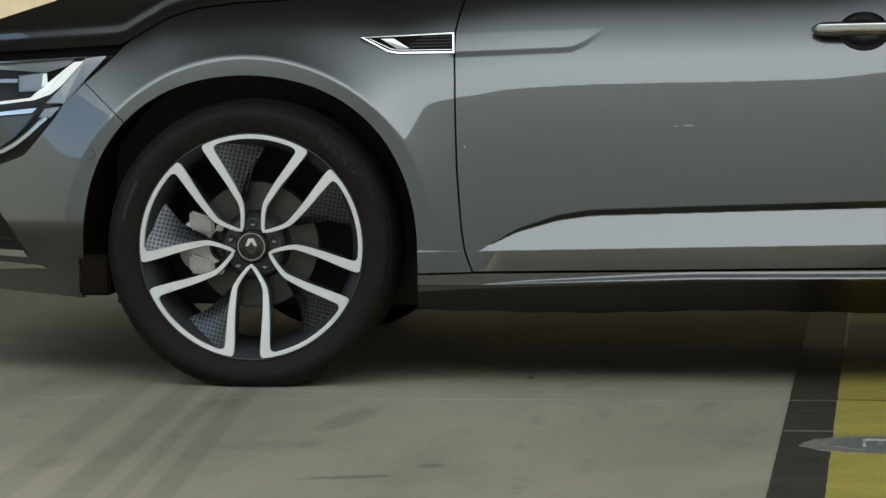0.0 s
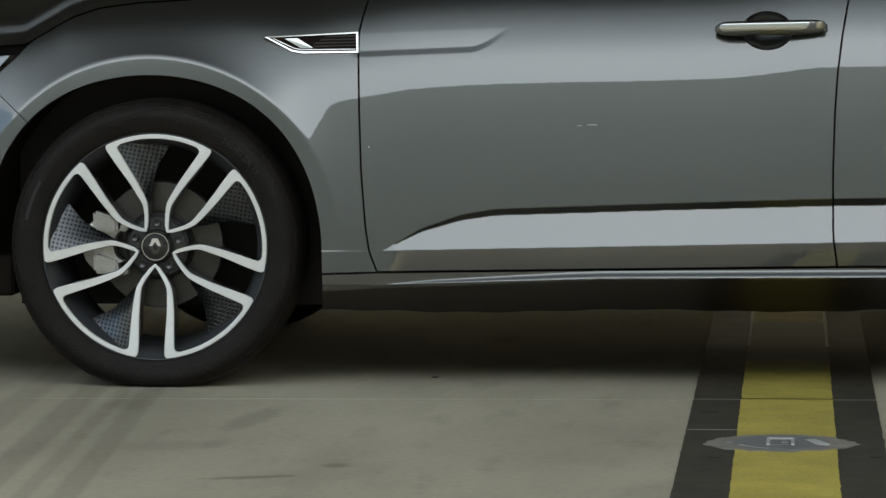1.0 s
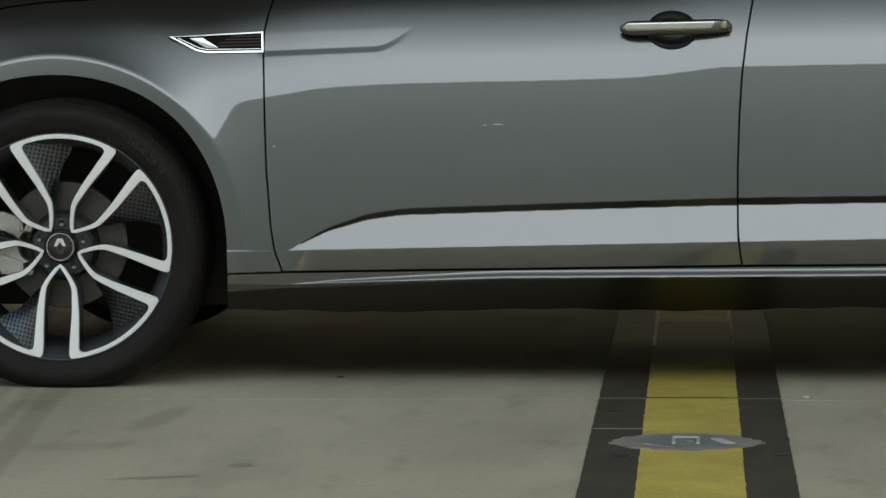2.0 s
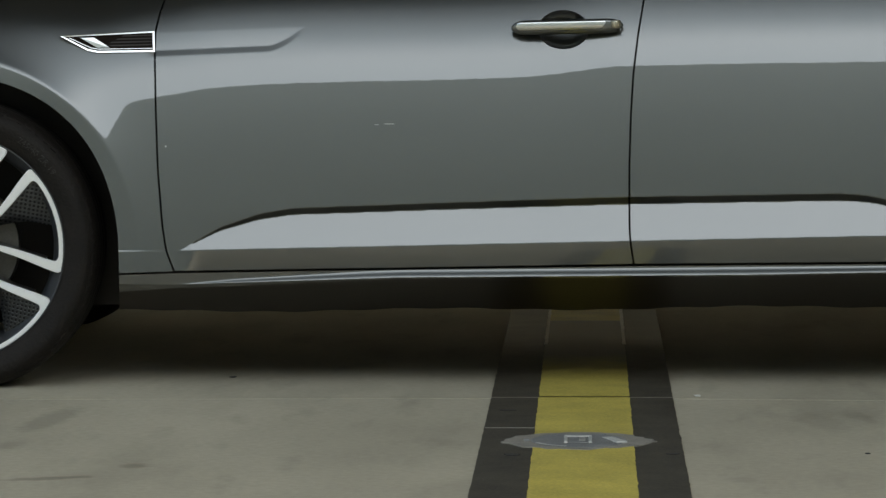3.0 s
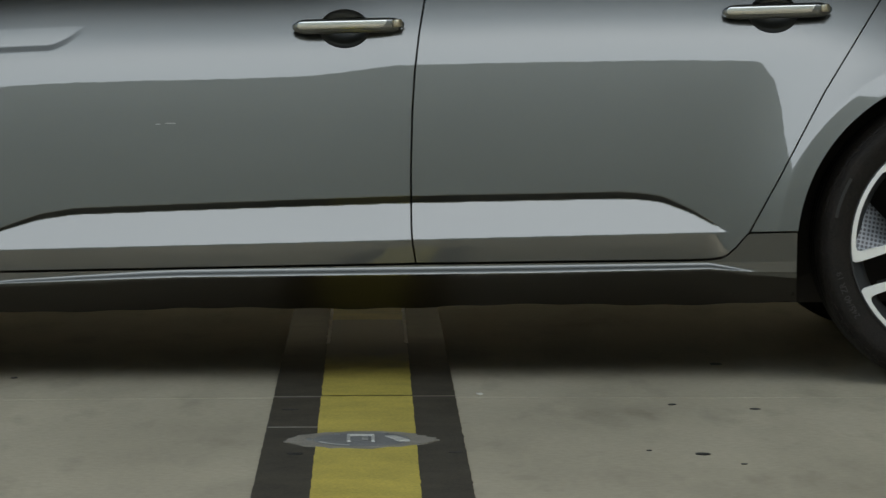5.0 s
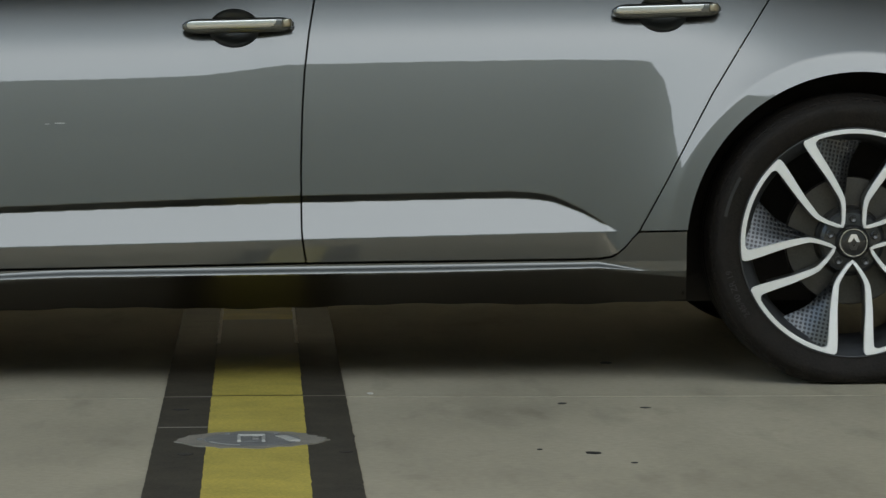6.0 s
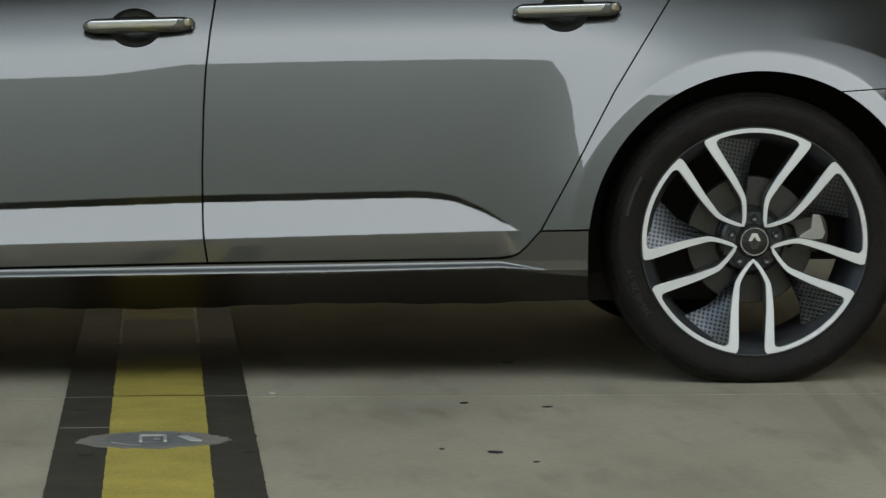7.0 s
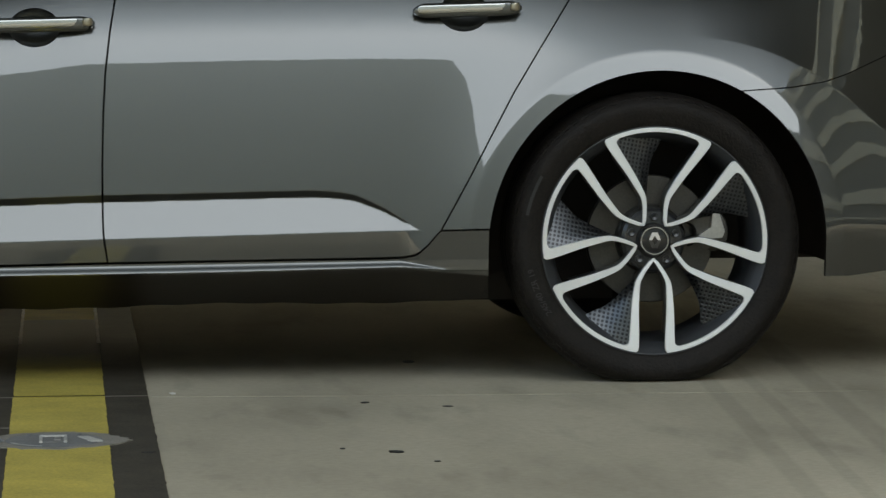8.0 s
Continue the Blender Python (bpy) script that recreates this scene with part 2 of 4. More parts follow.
def slab(outline):
    bm = bmesh.new()
    top = [bm.verts.new((x, y, 0.0)) for x, y in outline]
    low = [bm.verts.new((x, y, -0.02)) for x, y in outline]
    face = bm.faces.new(top)
    for k in range(len(top)):
        bm.faces.new((top[k - 1], top[k], low[k], low[k - 1]))
    bmesh.ops.bevel(bm, geom=list(face.edges), offset=0.002, segments=1, affect="EDGES")
    bmesh.ops.triangulate(bm, faces=[f for f in bm.faces if len(f.verts) > 4])
    part("slab", bm, CONCRETE, pavement)


def plain(x0, x1, y0, y1):
    return [(x0, y0), (x1, y0), (x1, y1), (x0, y1)]


slab([(-9, -2.0), (9, -2.0)] + [(x, y - 0.005) for x, y in JOINT[::-1]])
slab([(x, y + 0.005) for x, y in JOINT] + [(9, 12.4), (-9, 12.4)])
for sides in ((-24, -9.008, -18, 30), (9.008, 24, -18, 30), (-9, 9, -18, -2.008), (-9, 9, 12.408, 30)):
    slab(plain(*sides))
part("joint_filler", box((-9, 4.6, -0.02), (9, 5.3, -0.0018)), PATCH, pavement)

WALL = material("grey_cladding", (0.45, 0.475, 0.43), 0.8, 0, 0, 0.12, 0.4, 3)
# unseen building and wing, added for the dark band the paint mirrors
hangar = part("hangar", box((-70, -34, 0), (70, -25, 15.0), 0.05), WALL)
part("hangar_wing", box((-46, -24.98, 0), (-40, 40, 13.0), 0.05), WALL, hangar)
# unseen roof, added to darken what the car's shoulders mirror
ROOF = material("added_dark_roof", (0.09, 0.087, 0.08), 0.8, 0, 0, 0.2, 0.5, 4)
roof = part("ceiling", box((-45, 4.8, 6.6), (45, 31, 7.2), 0.03), ROOF)


def sky_dimmer():
    """Added sheet that lets the sky's light through, dimmer and bluer towards the roof, to grade what the paint
    mirrors.
    """
    m = material("sky_dimmer_sheet", (0.5, 0.5, 0.48), 0.7)
    nt = m.node_tree
    tc, sep = nt.nodes.new("ShaderNodeTexCoord"), nt.nodes.new("ShaderNodeSeparateXYZ")
    nt.links.new(tc.outputs["Object"], sep.inputs[0])
    far_in, near_end = nt.nodes.new("ShaderNodeMapRange"), nt.nodes.new("ShaderNodeMapRange")
    for k, (p, q) in enumerate(((-3.2, -4.0), (4.8, 5.0), (0.0, 0.6), (1.0, 1.25))):
        far_in.inputs[k + 1].default_value, near_end.inputs[k + 1].default_value = p, q
    nt.links.new(sep.outputs[1], far_in.inputs[0])
    nt.links.new(sep.outputs[0], near_end.inputs[0])
    curve, grow = nt.nodes.new("ShaderNodeMath"), nt.nodes.new("ShaderNodeMath")
    curve.operation, grow.operation = "POWER", "MULTIPLY"
    curve.inputs[1].default_value, grow.inputs[1].default_value = 2.8, 18.0
    nt.links.new(far_in.outputs[0], curve.inputs[0])
    nt.links.new(curve.outputs[0], grow.inputs[0])
    mul, dimming, col = nt.nodes.new("ShaderNodeMath"), nt.nodes.new("ShaderNodeMath"), nt.nodes.new("ShaderNodeCombineColor")
    mul.operation, dimming.operation = "MULTIPLY", "POWER"
    nt.links.new(grow.outputs[0], mul.inputs[0])
    nt.links.new(near_end.outputs[0], mul.inputs[1])
    dimming.inputs[0].default_value = 0.68
    nt.links.new(mul.outputs[0], dimming.inputs[1])
    for k, share in enumerate((0.83, 0.925, 1.0)):
        tone = nt.nodes.new("ShaderNodeMath")
        tone.operation, tone.inputs[1].default_value = "MULTIPLY", share
        nt.links.new(dimming.outputs[0], tone.inputs[0])
        nt.links.new(tone.outputs[0], col.inputs[k])
    tr, mix = nt.nodes.new("ShaderNodeBsdfTranslucent"), nt.nodes.new("ShaderNodeMixShader")
    mix.inputs[0].default_value = 0.87
    nt.links.new(col.outputs[0], tr.inputs[0])
    nt.links.new(nt.nodes["Principled BSDF"].outputs[0], mix.inputs[1])
    nt.links.new(tr.outputs[0], mix.inputs[2])
    clear, edge, soft_edge = nt.nodes.new("ShaderNodeBsdfTransparent"), nt.nodes.new("ShaderNodeMapRange"), nt.nodes.new("ShaderNodeMixShader")
    edge.interpolation_type = "SMOOTHSTEP"
    for k, val in enumerate((-3.2, -0.2, 0.0, 1.0)):
        edge.inputs[k + 1].default_value = val
    nt.links.new(sep.outputs[1], edge.inputs[0])
    nt.links.new(edge.outputs[0], soft_edge.inputs[0])
    nt.links.new(clear.outputs[0], soft_edge.inputs[1])
    nt.links.new(mix.outputs[0], soft_edge.inputs[2])
    nt.links.new(soft_edge.outputs[0], nt.nodes["Material Output"].inputs[0])
    return m


SHEET = sky_dimmer()
for x0 in (-9, -3, 3):
    bm = bmesh.new()
    bm.faces.new([bm.verts.new(p) for p in ((x0, -3.2, 6.62), (x0 + 6, -3.2, 6.62), (x0 + 6, 4.86, 6.62), (x0, 4.86, 6.62))])
    part("sky_dimmer_sheet", bm, SHEET, roof)
tagged(roof, "dark unseen roof added overhead, with sheets that dim the sky", "ceiling", kind="structure")
BROWN = material("brown_cladding", (0.20, 0.19, 0.165), 0.8, 0, 0, 0.15, 0.4, 3)
# unseen block, added so that its bands mirror in the rear bumper
banded = part("banded_block", box((28.0, -24.5, 0), (42.0, -23, 34), 0.05), BROWN)
tagged(banded, "brown block with pale horizontal bands, unseen, added for reflections", "building", kind="structure")
part("banded_block_wing", box((42.0, -24.5, 0), (44.0, 24, 34), 0.05), BROWN, banded)
PALE = material("pale_band", (0.75, 0.68, 0.52), 0.8, 0, 0, 0.1, 0.5, 3)
for low, high in ((3.2, 4.6), (7.6, 9.0), (12.2, 13.8), (17.0, 18.8), (22.6, 24.4), (27.4, 29.0), (31.6, 33.2)):
    part("pale_band", box((28.0, -22.98, low), (41.6, -22.7, high), 0.02), PALE, banded)
    part("pale_band", box((41.62, -22.98, low), (41.98, 24, high), 0.02), PALE, banded)
CREAM = material("cream_render", (0.45, 0.385, 0.27), 0.85, 0, 0, 0.12, 0.2, 2)
# added block: fills the backdrop, hides the low sky and warms the light
backdrop = part("cream_backdrop", box((-120, 62, 0), (120, 74, 15), 0.05), CREAM)
tagged(backdrop, "long cream-coloured backdrop block added far beyond the apron", "building", kind="structure")
tagged(hangar, "long plain grey hangar behind the apron, unseen, added for reflections", "building", kind="structure")


def stripe(name, x0, x1, y0, y1, z, mat, parent, seed, label=""):
    """A strip of paint with slightly uneven edges."""
    rnd = random.Random(seed)
    n = int((y1 - y0) / 0.03)
    vs, fs = [], []
    for i in range(n + 1):
        y = y0 + (y1 - y0) * i / n
        a, b = x0 + rnd.gauss(0, 0.0006), x1 + rnd.gauss(0, 0.0006)
        vs += [(a, y, z), (b, y, z), (a, y, z - 0.003), (b, y, z - 0.003)]
        if i:
            k = 4 * i
            fs += [(k - 4, k - 3, k + 1, k), (k - 2, k, k + 2, k - 2)[:3], (k - 4, k, k + 2, k - 2), (k - 3, k - 1, k + 3, k + 1)]
    fs = [f for f in fs if len(set(f)) == len(f)]
    return link(name, mesh_of(name, vs, fs), mat, parent, label)


line = new("taxiway_line")
tagged(line, "yellow taxiway line with black borders painted on the concrete", "road marking", kind="structure")
for y0, y1, s in ((1.8, 5.008, 1), (5.024, 12.3, 2)):
    stripe("black_border", -0.222, -0.114, y0, y1, 0.0025, TAR, line, s)
    stripe("black_border", 0.083, 0.182, y0, y1, 0.0025, TAR, line, s + 10)
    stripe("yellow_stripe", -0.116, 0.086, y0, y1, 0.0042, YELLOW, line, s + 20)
part("paint_scratch", box((-0.220, 4.421, 0.0024), (-0.114, 4.430, 0.0031)), PATCH, line)
part("joint_filler", box((-0.222, 5.0082, 0.0), (0.182, 5.0238, 0.0022)), PATCH, line)
WHITE = material("white_road_paint", (0.78, 0.76, 0.70), 0.65, 0, 0, 0.25, 20, 160, 0.4)
for x in (-0.118, 0.080):
    stripe("pale_edge", x, x + 0.008, 6.25, 12.2, 0.0052, WHITE, line, 31 + int(x > 0))


# ---------------------------------------------------------------- the car's side as a surface
HUB_F, HUB_R = (-1.4555, 0.327), (1.3555, 0.331)
ARCH = 0.3985


def knots(x, *pairs):
    return np.interp(x, [p[0] for p in pairs], [p[1] for p in pairs])


def smooth_knots(x, width, *pairs):
    return sum(knots(x + d * width, *pairs) for d in (-1, -0.75, -0.5, -0.25, 0, 0.25, 0.5, 0.75, 1)) / 9


TILT_U = np.linspace(0.0, 1.3, 1301)
TILT = knots(TILT_U, (0.18, 0), (0.30, 4.2), (0.45, 8.0), (0.60, 11.1), (0.70, 13.6), (0.74, 17.2), (0.78, 21.2), (0.82, 25.0), (0.84, 27.2), (0.86, 30), (0.88, 34.5), (0.90, 41), (0.95, 54), (1.3, 62))
PROFILE = np.cumsum(np.tan(np.radians(TILT))) * 0.001
PROFILE -= np.interp(0.6, TILT_U, PROFILE)


def skyline(x):
    """The height where the mirrored roofline falls, with knots set to fit the camera's view."""
    return smooth_knots(x, np.where(x > 1.15, 0.14, 0.02), (-2.1, 0.58), (-1.9, 0.585), (-1.75, 0.60), (-1.65, 0.635), (-1.45, 0.65), (-1.25, 0.65), (-1.086, 0.643), (-0.966, 0.665), (-0.907, 0.675), (-0.843, 0.686), (-0.715, 0.695), (-0.588, 0.699),
                        (-0.317, 0.704), (-0.129, 0.711), (-0.029, 0.724), (0.046, 0.736), (0.307, 0.743), (0.678, 0.751), (1.05, 0.75), (1.35, 0.735), (1.55, 0.72), (1.65, 0.69), (1.75, 0.63), (1.85, 0.55), (1.95, 0.46), (2.1, 0.32))


def flare(x, z, hub, wide, slope, ring, low):
    """The swelling round a wheel arch, with a flatter band along its edge."""
    r = np.hypot(x - hub[0], z - hub[1])
    rr = np.linspace(0.34, wide + 0.02, 400)
    away = np.clip((rr - 0.448) / (wide - 0.448), 0, 1)
    tilt = np.where(rr < 0.448, knots(rr, (0.436, ring), (0.448, slope)), slope * (1 - away) ** 1.6)
    depth = np.cumsum(tilt[::-1])[::-1] * (rr[1] - rr[0])
    lift = np.clip((z - hub[1]) / np.maximum(r, 0.01), 0, 1)
    return -np.interp(r, rr, depth) * (low + (1 - low) * lift * lift)


def sculpt(x, z):
    """The crease and light-catching ledge low on the doors."""
    edge = 0.326 + 0.02395 * (x + 0.913)
    top = smooth_knots(x, 0.012, (-0.913, 0.326), (-0.904, 0.333), (-0.827, 0.377), (-0.737, 0.408), (-0.661, 0.421), (-0.319, 0.434), (0.059, 0.447), (0.559, 0.457), (0.615, 0.453), (0.654, 0.446), (0.718, 0.417), (0.783, 0.376), (0.799, 0.367))
    high = np.maximum(top - edge, 0)
    out = np.minimum(0.004, 0.3 * high)
    under = 1.35 * np.clip(top - z, 0, 1)
    ledge = 0.27 * (z - edge) - out
    below = -out + 0.06 * (edge - z) * np.clip(high / 0.03, 0, 1)
    return np.where(z > edge, np.where(z > top, 0, np.minimum(under, ledge)), np.minimum(below, 0.03)) * (high > 1e-5)


def trim_ridge(x, z):
    """The ledge that carries the side vent's line into the front door."""
    low = smooth_knots(x, 0.012, (-1.2, 0.7725), (-0.962, 0.776), (-0.702, 0.786), (-0.664, 0.803), (-0.632, 0.827))
    up = 0.816 + 0.036 * (x + 0.961)
    h = np.clip(up - low, 0, 0.05) * np.clip((x + 0.985) / 0.02, 0, 1) * (x < -0.63)
    return np.where(z > low, 0.062 * np.clip(up - z, 0, h), 0.062 * h * np.clip(1 - (low - z) / 0.013, 0, 1))


def side(x, z):
    """How far the side lies behind its outermost plane."""
    u = z - skyline(x) + 0.70
    upright = np.interp(0.78, TILT_U, PROFILE) + 0.60 * (u - 0.78)
    d = np.interp(u, TILT_U, PROFILE)
    d = d + (upright - d) * (u > 0.78) * np.clip((x - 1.42) / 0.25, 0, 1) - 0.0403 * ((H * z - z * z / 2) - 0.387)
    d = d + flare(x, z, HUB_F, 0.57, 0.265, -0.22, 0.2) + flare(x, z, HUB_R, 0.67, 0.152, 0.03, 1.7)
    d = d + sculpt(x, z) + trim_ridge(x, z)
    return d + 0.9 * np.clip(-1.72 - x, 0, 9) ** 2 + 0.32 * np.clip(x - 1.44, 0, 9) ** 2 + 1.1 * np.clip(0.40 - z, 0, 1) ** 2 * np.clip((np.abs(x) - 1.7) / 0.1, 0, 1) * np.where(x < 0, 5, 2)


def sill_side(x, z):
    """The sill under the doors: a narrow ledge that catches the sky over a face that tucks in under the car."""
    up = knots(x, (-0.937, 0.248), (-0.8, 0.262), (-0.5, 0.281), (-0.421, 0.284), (0.758, 0.2985), (0.80, 0.291), (0.875, 0.276))
    low = knots(x, (-0.937, 0.248), (-0.421, 0.266), (0.374, 0.275), (0.759, 0.283), (0.875, 0.276))
    low = np.minimum(low, up)
    tuck = smooth_knots(x, 0.08, (-1.06, 1.5), (-0.9, 1.8), (-0.42, 2.8), (0.70, 2.8), (0.86, 1.8), (0.96, 1.5))
    drop = np.clip(low - z, 0, 1)
    t = np.clip((up - z) / np.maximum(up - low, 1e-4), 0, 1)
    return knots(x, (-1.06, -0.030), (-0.8, -0.033), (0.5, -0.035), (0.8, -0.037), (0.96, -0.058)) - (up - low) * (0.335 * t + 0.36 * (t / 2 - np.sin(2 * math.pi * t) / (4 * math.pi))) + tuck * drop + 3 * drop ** 2 - 0.05 * np.clip(z - 0.3, 0, 1)


def view_fitted(x, z):
    """The drawn points of the side, shifted by a polynomial to fit the camera's view."""
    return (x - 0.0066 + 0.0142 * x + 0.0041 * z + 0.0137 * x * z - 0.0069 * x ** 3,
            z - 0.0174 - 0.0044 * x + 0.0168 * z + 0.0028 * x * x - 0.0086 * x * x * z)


def placed(x, z, d):
    """The place in the world of the point (x, z) of the side's plane, d behind it along the camera's ray, to fit its
    view.
    """
    x, z = view_fitted(x, z)
    y = D - 0.018 * x + d
    k = y / D
    return np.stack([x * k, y + EYE.y, H + (z - H) * k], -1)


def surface_normals(x, z, shape, e=0.0016):
    px = placed(x + e, z, shape(x + e, z)) - placed(x - e, z, shape(x - e, z))
    pz = placed(x, z + e, shape(x, z + e)) - placed(x, z - e, shape(x, z - e))
    n = np.cross(px, pz)
    return n / np.linalg.norm(n, axis=-1, keepdims=True)


def panel(name, inside, bounds, shape, mat, parent, label="", dx=0.004, dz=0.0025, flange=0.02):
    """A sheet of the side, cut to where all the functions of inside are positive, with its edges turned in."""
    x0, x1, z0, z1 = bounds
    nx, nz = int((x1 - x0) / dx) + 1, int((z1 - z0) / dz) + 1
    gx, gz = np.meshgrid(np.linspace(x0, x1, nx), np.linspace(z0, z1, nz), indexing="ij")
    values = np.stack([f(gx, gz) for f in inside], -1)
    points, index, faces = [], {}, []

    def vertex(x, z):
        key = (round(x * 20000), round(z * 20000))
        if key not in index:
            index[key] = len(points)
            points.append((x, z))
        return index[key]

    low = values.min(-1)
    lo = np.minimum(np.minimum(low[:-1, :-1], low[1:, :-1]), np.minimum(low[:-1, 1:], low[1:, 1:]))
    top = np.maximum(np.maximum(values[:-1, :-1], values[1:, :-1]), np.maximum(values[:-1, 1:], values[1:, 1:])).min(-1)
    for i, j in zip(*np.nonzero(top > 0)):
        ring = [(i, j), (i + 1, j), (i + 1, j + 1), (i, j + 1)]
        poly = [np.concatenate([[gx[a], gz[a]], values[a]]) for a in ring]
        if lo[i, j] < 0:
            for k in range(len(inside)):
                out = []
                for a, b in zip(poly, poly[1:] + poly[:1]):
                    fa, fb = a[2 + k], b[2 + k]
                    if fa >= 0:
                        out.append(a)
                    if (fa >= 0) != (fb >= 0):
                        out.append(a + (b - a) * (fa / (fa - fb)))
                poly = out
                if len(poly) < 3:
                    break
        if len(poly) > 2:
            ids = [vertex(p[0], p[1]) for p in poly]
            ids = [v for n, v in enumerate(ids) if v != ids[n - 1]]
            if len(set(ids)) == len(ids) > 2:
                faces.append(ids)
    xz = np.array(points)
    co = placed(xz[:, 0], xz[:, 1], shape(xz[:, 0], xz[:, 1]))
    normals = surface_normals(xz[:, 0], xz[:, 1], shape)
    count = {}
    for f in faces:
        for a, b in zip(f, f[1:] + f[:1]):
            count[(a, b)] = 1
    verts, normal_list = co.tolist(), normals.tolist()
    skin = len(faces)
    if flange:
        for a, b in [e for e in count if (e[1], e[0]) not in count]:
            k = len(verts)
            verts += [co[a].tolist(), co[b].tolist(), (co[b] + (0, flange, 0)).tolist(), (co[a] + (0, flange, 0)).tolist()]
            t = co[b] - co[a]
            n = np.cross(t, (0, 1, 0))
            n = n / (np.linalg.norm(n) + 1e-9)
            normal_list += [(-n).tolist()] * 4
            faces.append([k + 1, k, k + 3, k + 2])
    me = mesh_of(name, verts, faces)
    ob = link(name, me, mat, parent, label, smooth=True)
    me.normals_split_custom_set_from_vertices(normal_list)
    return ob


def arch_front(x, z):
    dx, dz = x - HUB_F[0], z - HUB_F[1]
    r, s = np.hypot(dx, dz), np.sin(2 * np.arctan2(dz, dx)) ** 2
    return np.where(dz > 0, r - ARCH - 0.012 * s, np.abs(dx) - ARCH)


def arch_rear(x, z):
    dx, dz = x - HUB_R[0], z - HUB_R[1]
    return np.where(dz > 0, np.hypot(dx, dz) - ARCH, np.abs(dx) - ARCH)


def gap_front(z):
    return smooth_knots(z, 0.01, (0.2, -0.90), (0.28, -0.931), (0.325, -0.948), (0.383, -0.956), (0.512, -0.964), (0.64, -0.966), (0.767, -0.966), (0.817, -0.964), (0.855, -0.954), (0.893, -0.941), (0.95, -0.915))


def gap_middle(z):
    return smooth_knots(z, 0.01, (0.2, 0.111), (0.299, 0.101), (0.35, 0.093), (0.384, 0.091), (0.511, 0.090), (0.636, 0.093), (0.723, 0.098), (0.811, 0.108), (0.885, 0.120), (0.95, 0.13))


def gap_rear(z):
    return knots(z, (0.2, 0.70), (0.306, 0.770), (0.315, 0.797), (0.332, 0.818), (0.353, 0.835), (0.366, 0.848), (0.481, 0.910), (0.678, 1.010), (0.887, 1.132), (0.95, 1.17))


def sill_top(x):
    return knots(x, (-1.06, 0.272), (-0.931, 0.277), (0.1, 0.2965), (0.70, 0.3035), (0.758, 0.305), (0.785, 0.309), (0.80, 0.316), (0.818, 0.332), (0.835, 0.352), (0.848, 0.366), (0.96, 0.368))


def hood_line(x):
    return smooth_knots(x, 0.01, (-2.2, 0.775), (-1.743, 0.798), (-1.63, 0.859), (-1.562, 0.880), (-1.468, 0.891), (-1.375, 0.895), (-0.9, 0.93))


def lamp_line(z):
    """The edge between the headlight and the wing and bumper."""
    return knots(z, (0.50, -2.13), (0.522, -2.053), (0.542, -1.997), (0.59, -1.952), (0.635, -1.912), (0.661, -1.895), (0.711, -1.839), (0.765, -1.772), (0.798, -1.738), (0.85, -1.66))


def bumper_line(x):
    return knots(x, (-1.95, 0.822), (-1.839, 0.711), (-1.743, 0.615), (-1.64, 0.512))


def tail_line(x):
    return smooth_knots(x, 0.01, (1.40, 0.676), (1.542, 0.684), (1.658, 0.693), (1.739, 0.707), (1.793, 0.726), (1.884, 0.769), (2.1, 0.88))


def handle_hole(cx, cz):
    return lambda x, z: np.hypot((x - cx) / 0.056, (z - cz) / 0.0435) - 1


HANDLE_F, HANDLE_R = (-0.0565, 0.8205), (0.8935, 0.8575)
TOP = 0.945
G = 0.0022

car = new("car")
tagged(car, "dark grey metallic saloon car parked across the yellow line", "car")

front_door = panel("front_door", [lambda x, z: x - gap_front(z) - G, lambda x, z: gap_middle(z) - G - x, lambda x, z: z - sill_top(x) - G - 0.001, handle_hole(*HANDLE_F)],
                   (-0.98, 0.14, 0.27, TOP), side, PAINT, car)
rear_door = panel("rear_door", [lambda x, z: x - gap_middle(z) - G, lambda x, z: gap_rear(z) - G - x, lambda x, z: z - sill_top(x) - G - 0.001, handle_hole(*HANDLE_R)],
                  (0.08, 1.17, 0.29, TOP), side, PAINT, car)
VENT = [(-1.181, 0.810), (-0.966, 0.8205), (-0.966, 0.773), (-1.095, 0.771), (-1.115, 0.775)]
front_wing = panel("front_wing", [lambda x, z: gap_front(z) - G - x, arch_front, lambda x, z: np.maximum(z - sill_top(x) - G, -(x + 1.0) * 0 - 1), lambda x, z: hood_line(x) - 0.002 - z,
                                  lambda x, z: np.maximum(z - bumper_line(x) - 0.003, x + 1.55), lambda x, z: np.maximum(x - lamp_line(z) - 0.003, -1.0 + 0 * x)],
                   (-1.90, -0.90, 0.255, TOP), side, PAINT, car, flange=0.004)
panel("rear_wing", [lambda x, z: x - gap_rear(z) - G, arch_rear, lambda x, z: np.maximum(z - sill_top(np.minimum(x, 0.96)) - G, x - 1.2), lambda x, z: np.maximum(z - tail_line(x) - 0.0015, 1.35 - x)],
                (0.80, 2.05, 0.36, TOP), side, PAINT, car)
front_bumper = panel("front_bumper", [arch_front, lambda x, z: bumper_line(x) - z, lambda x, z: x - lamp_line(z) - 0.003, lambda x, z: z - knots(x, (-2.2, 0.24), (-2.064, 0.228), (-1.855, 0.209)), lambda x, z: -1.5 - x,
                                      lambda x, z: np.maximum(x - knots(z, (0.318, -1.996), (0.409, -2.058), (0.47, -2.12), (0.53, -2.2)), 0.320 - z)],
                     (-2.25, -1.60, 0.19, 0.73), side, PAINT, car)
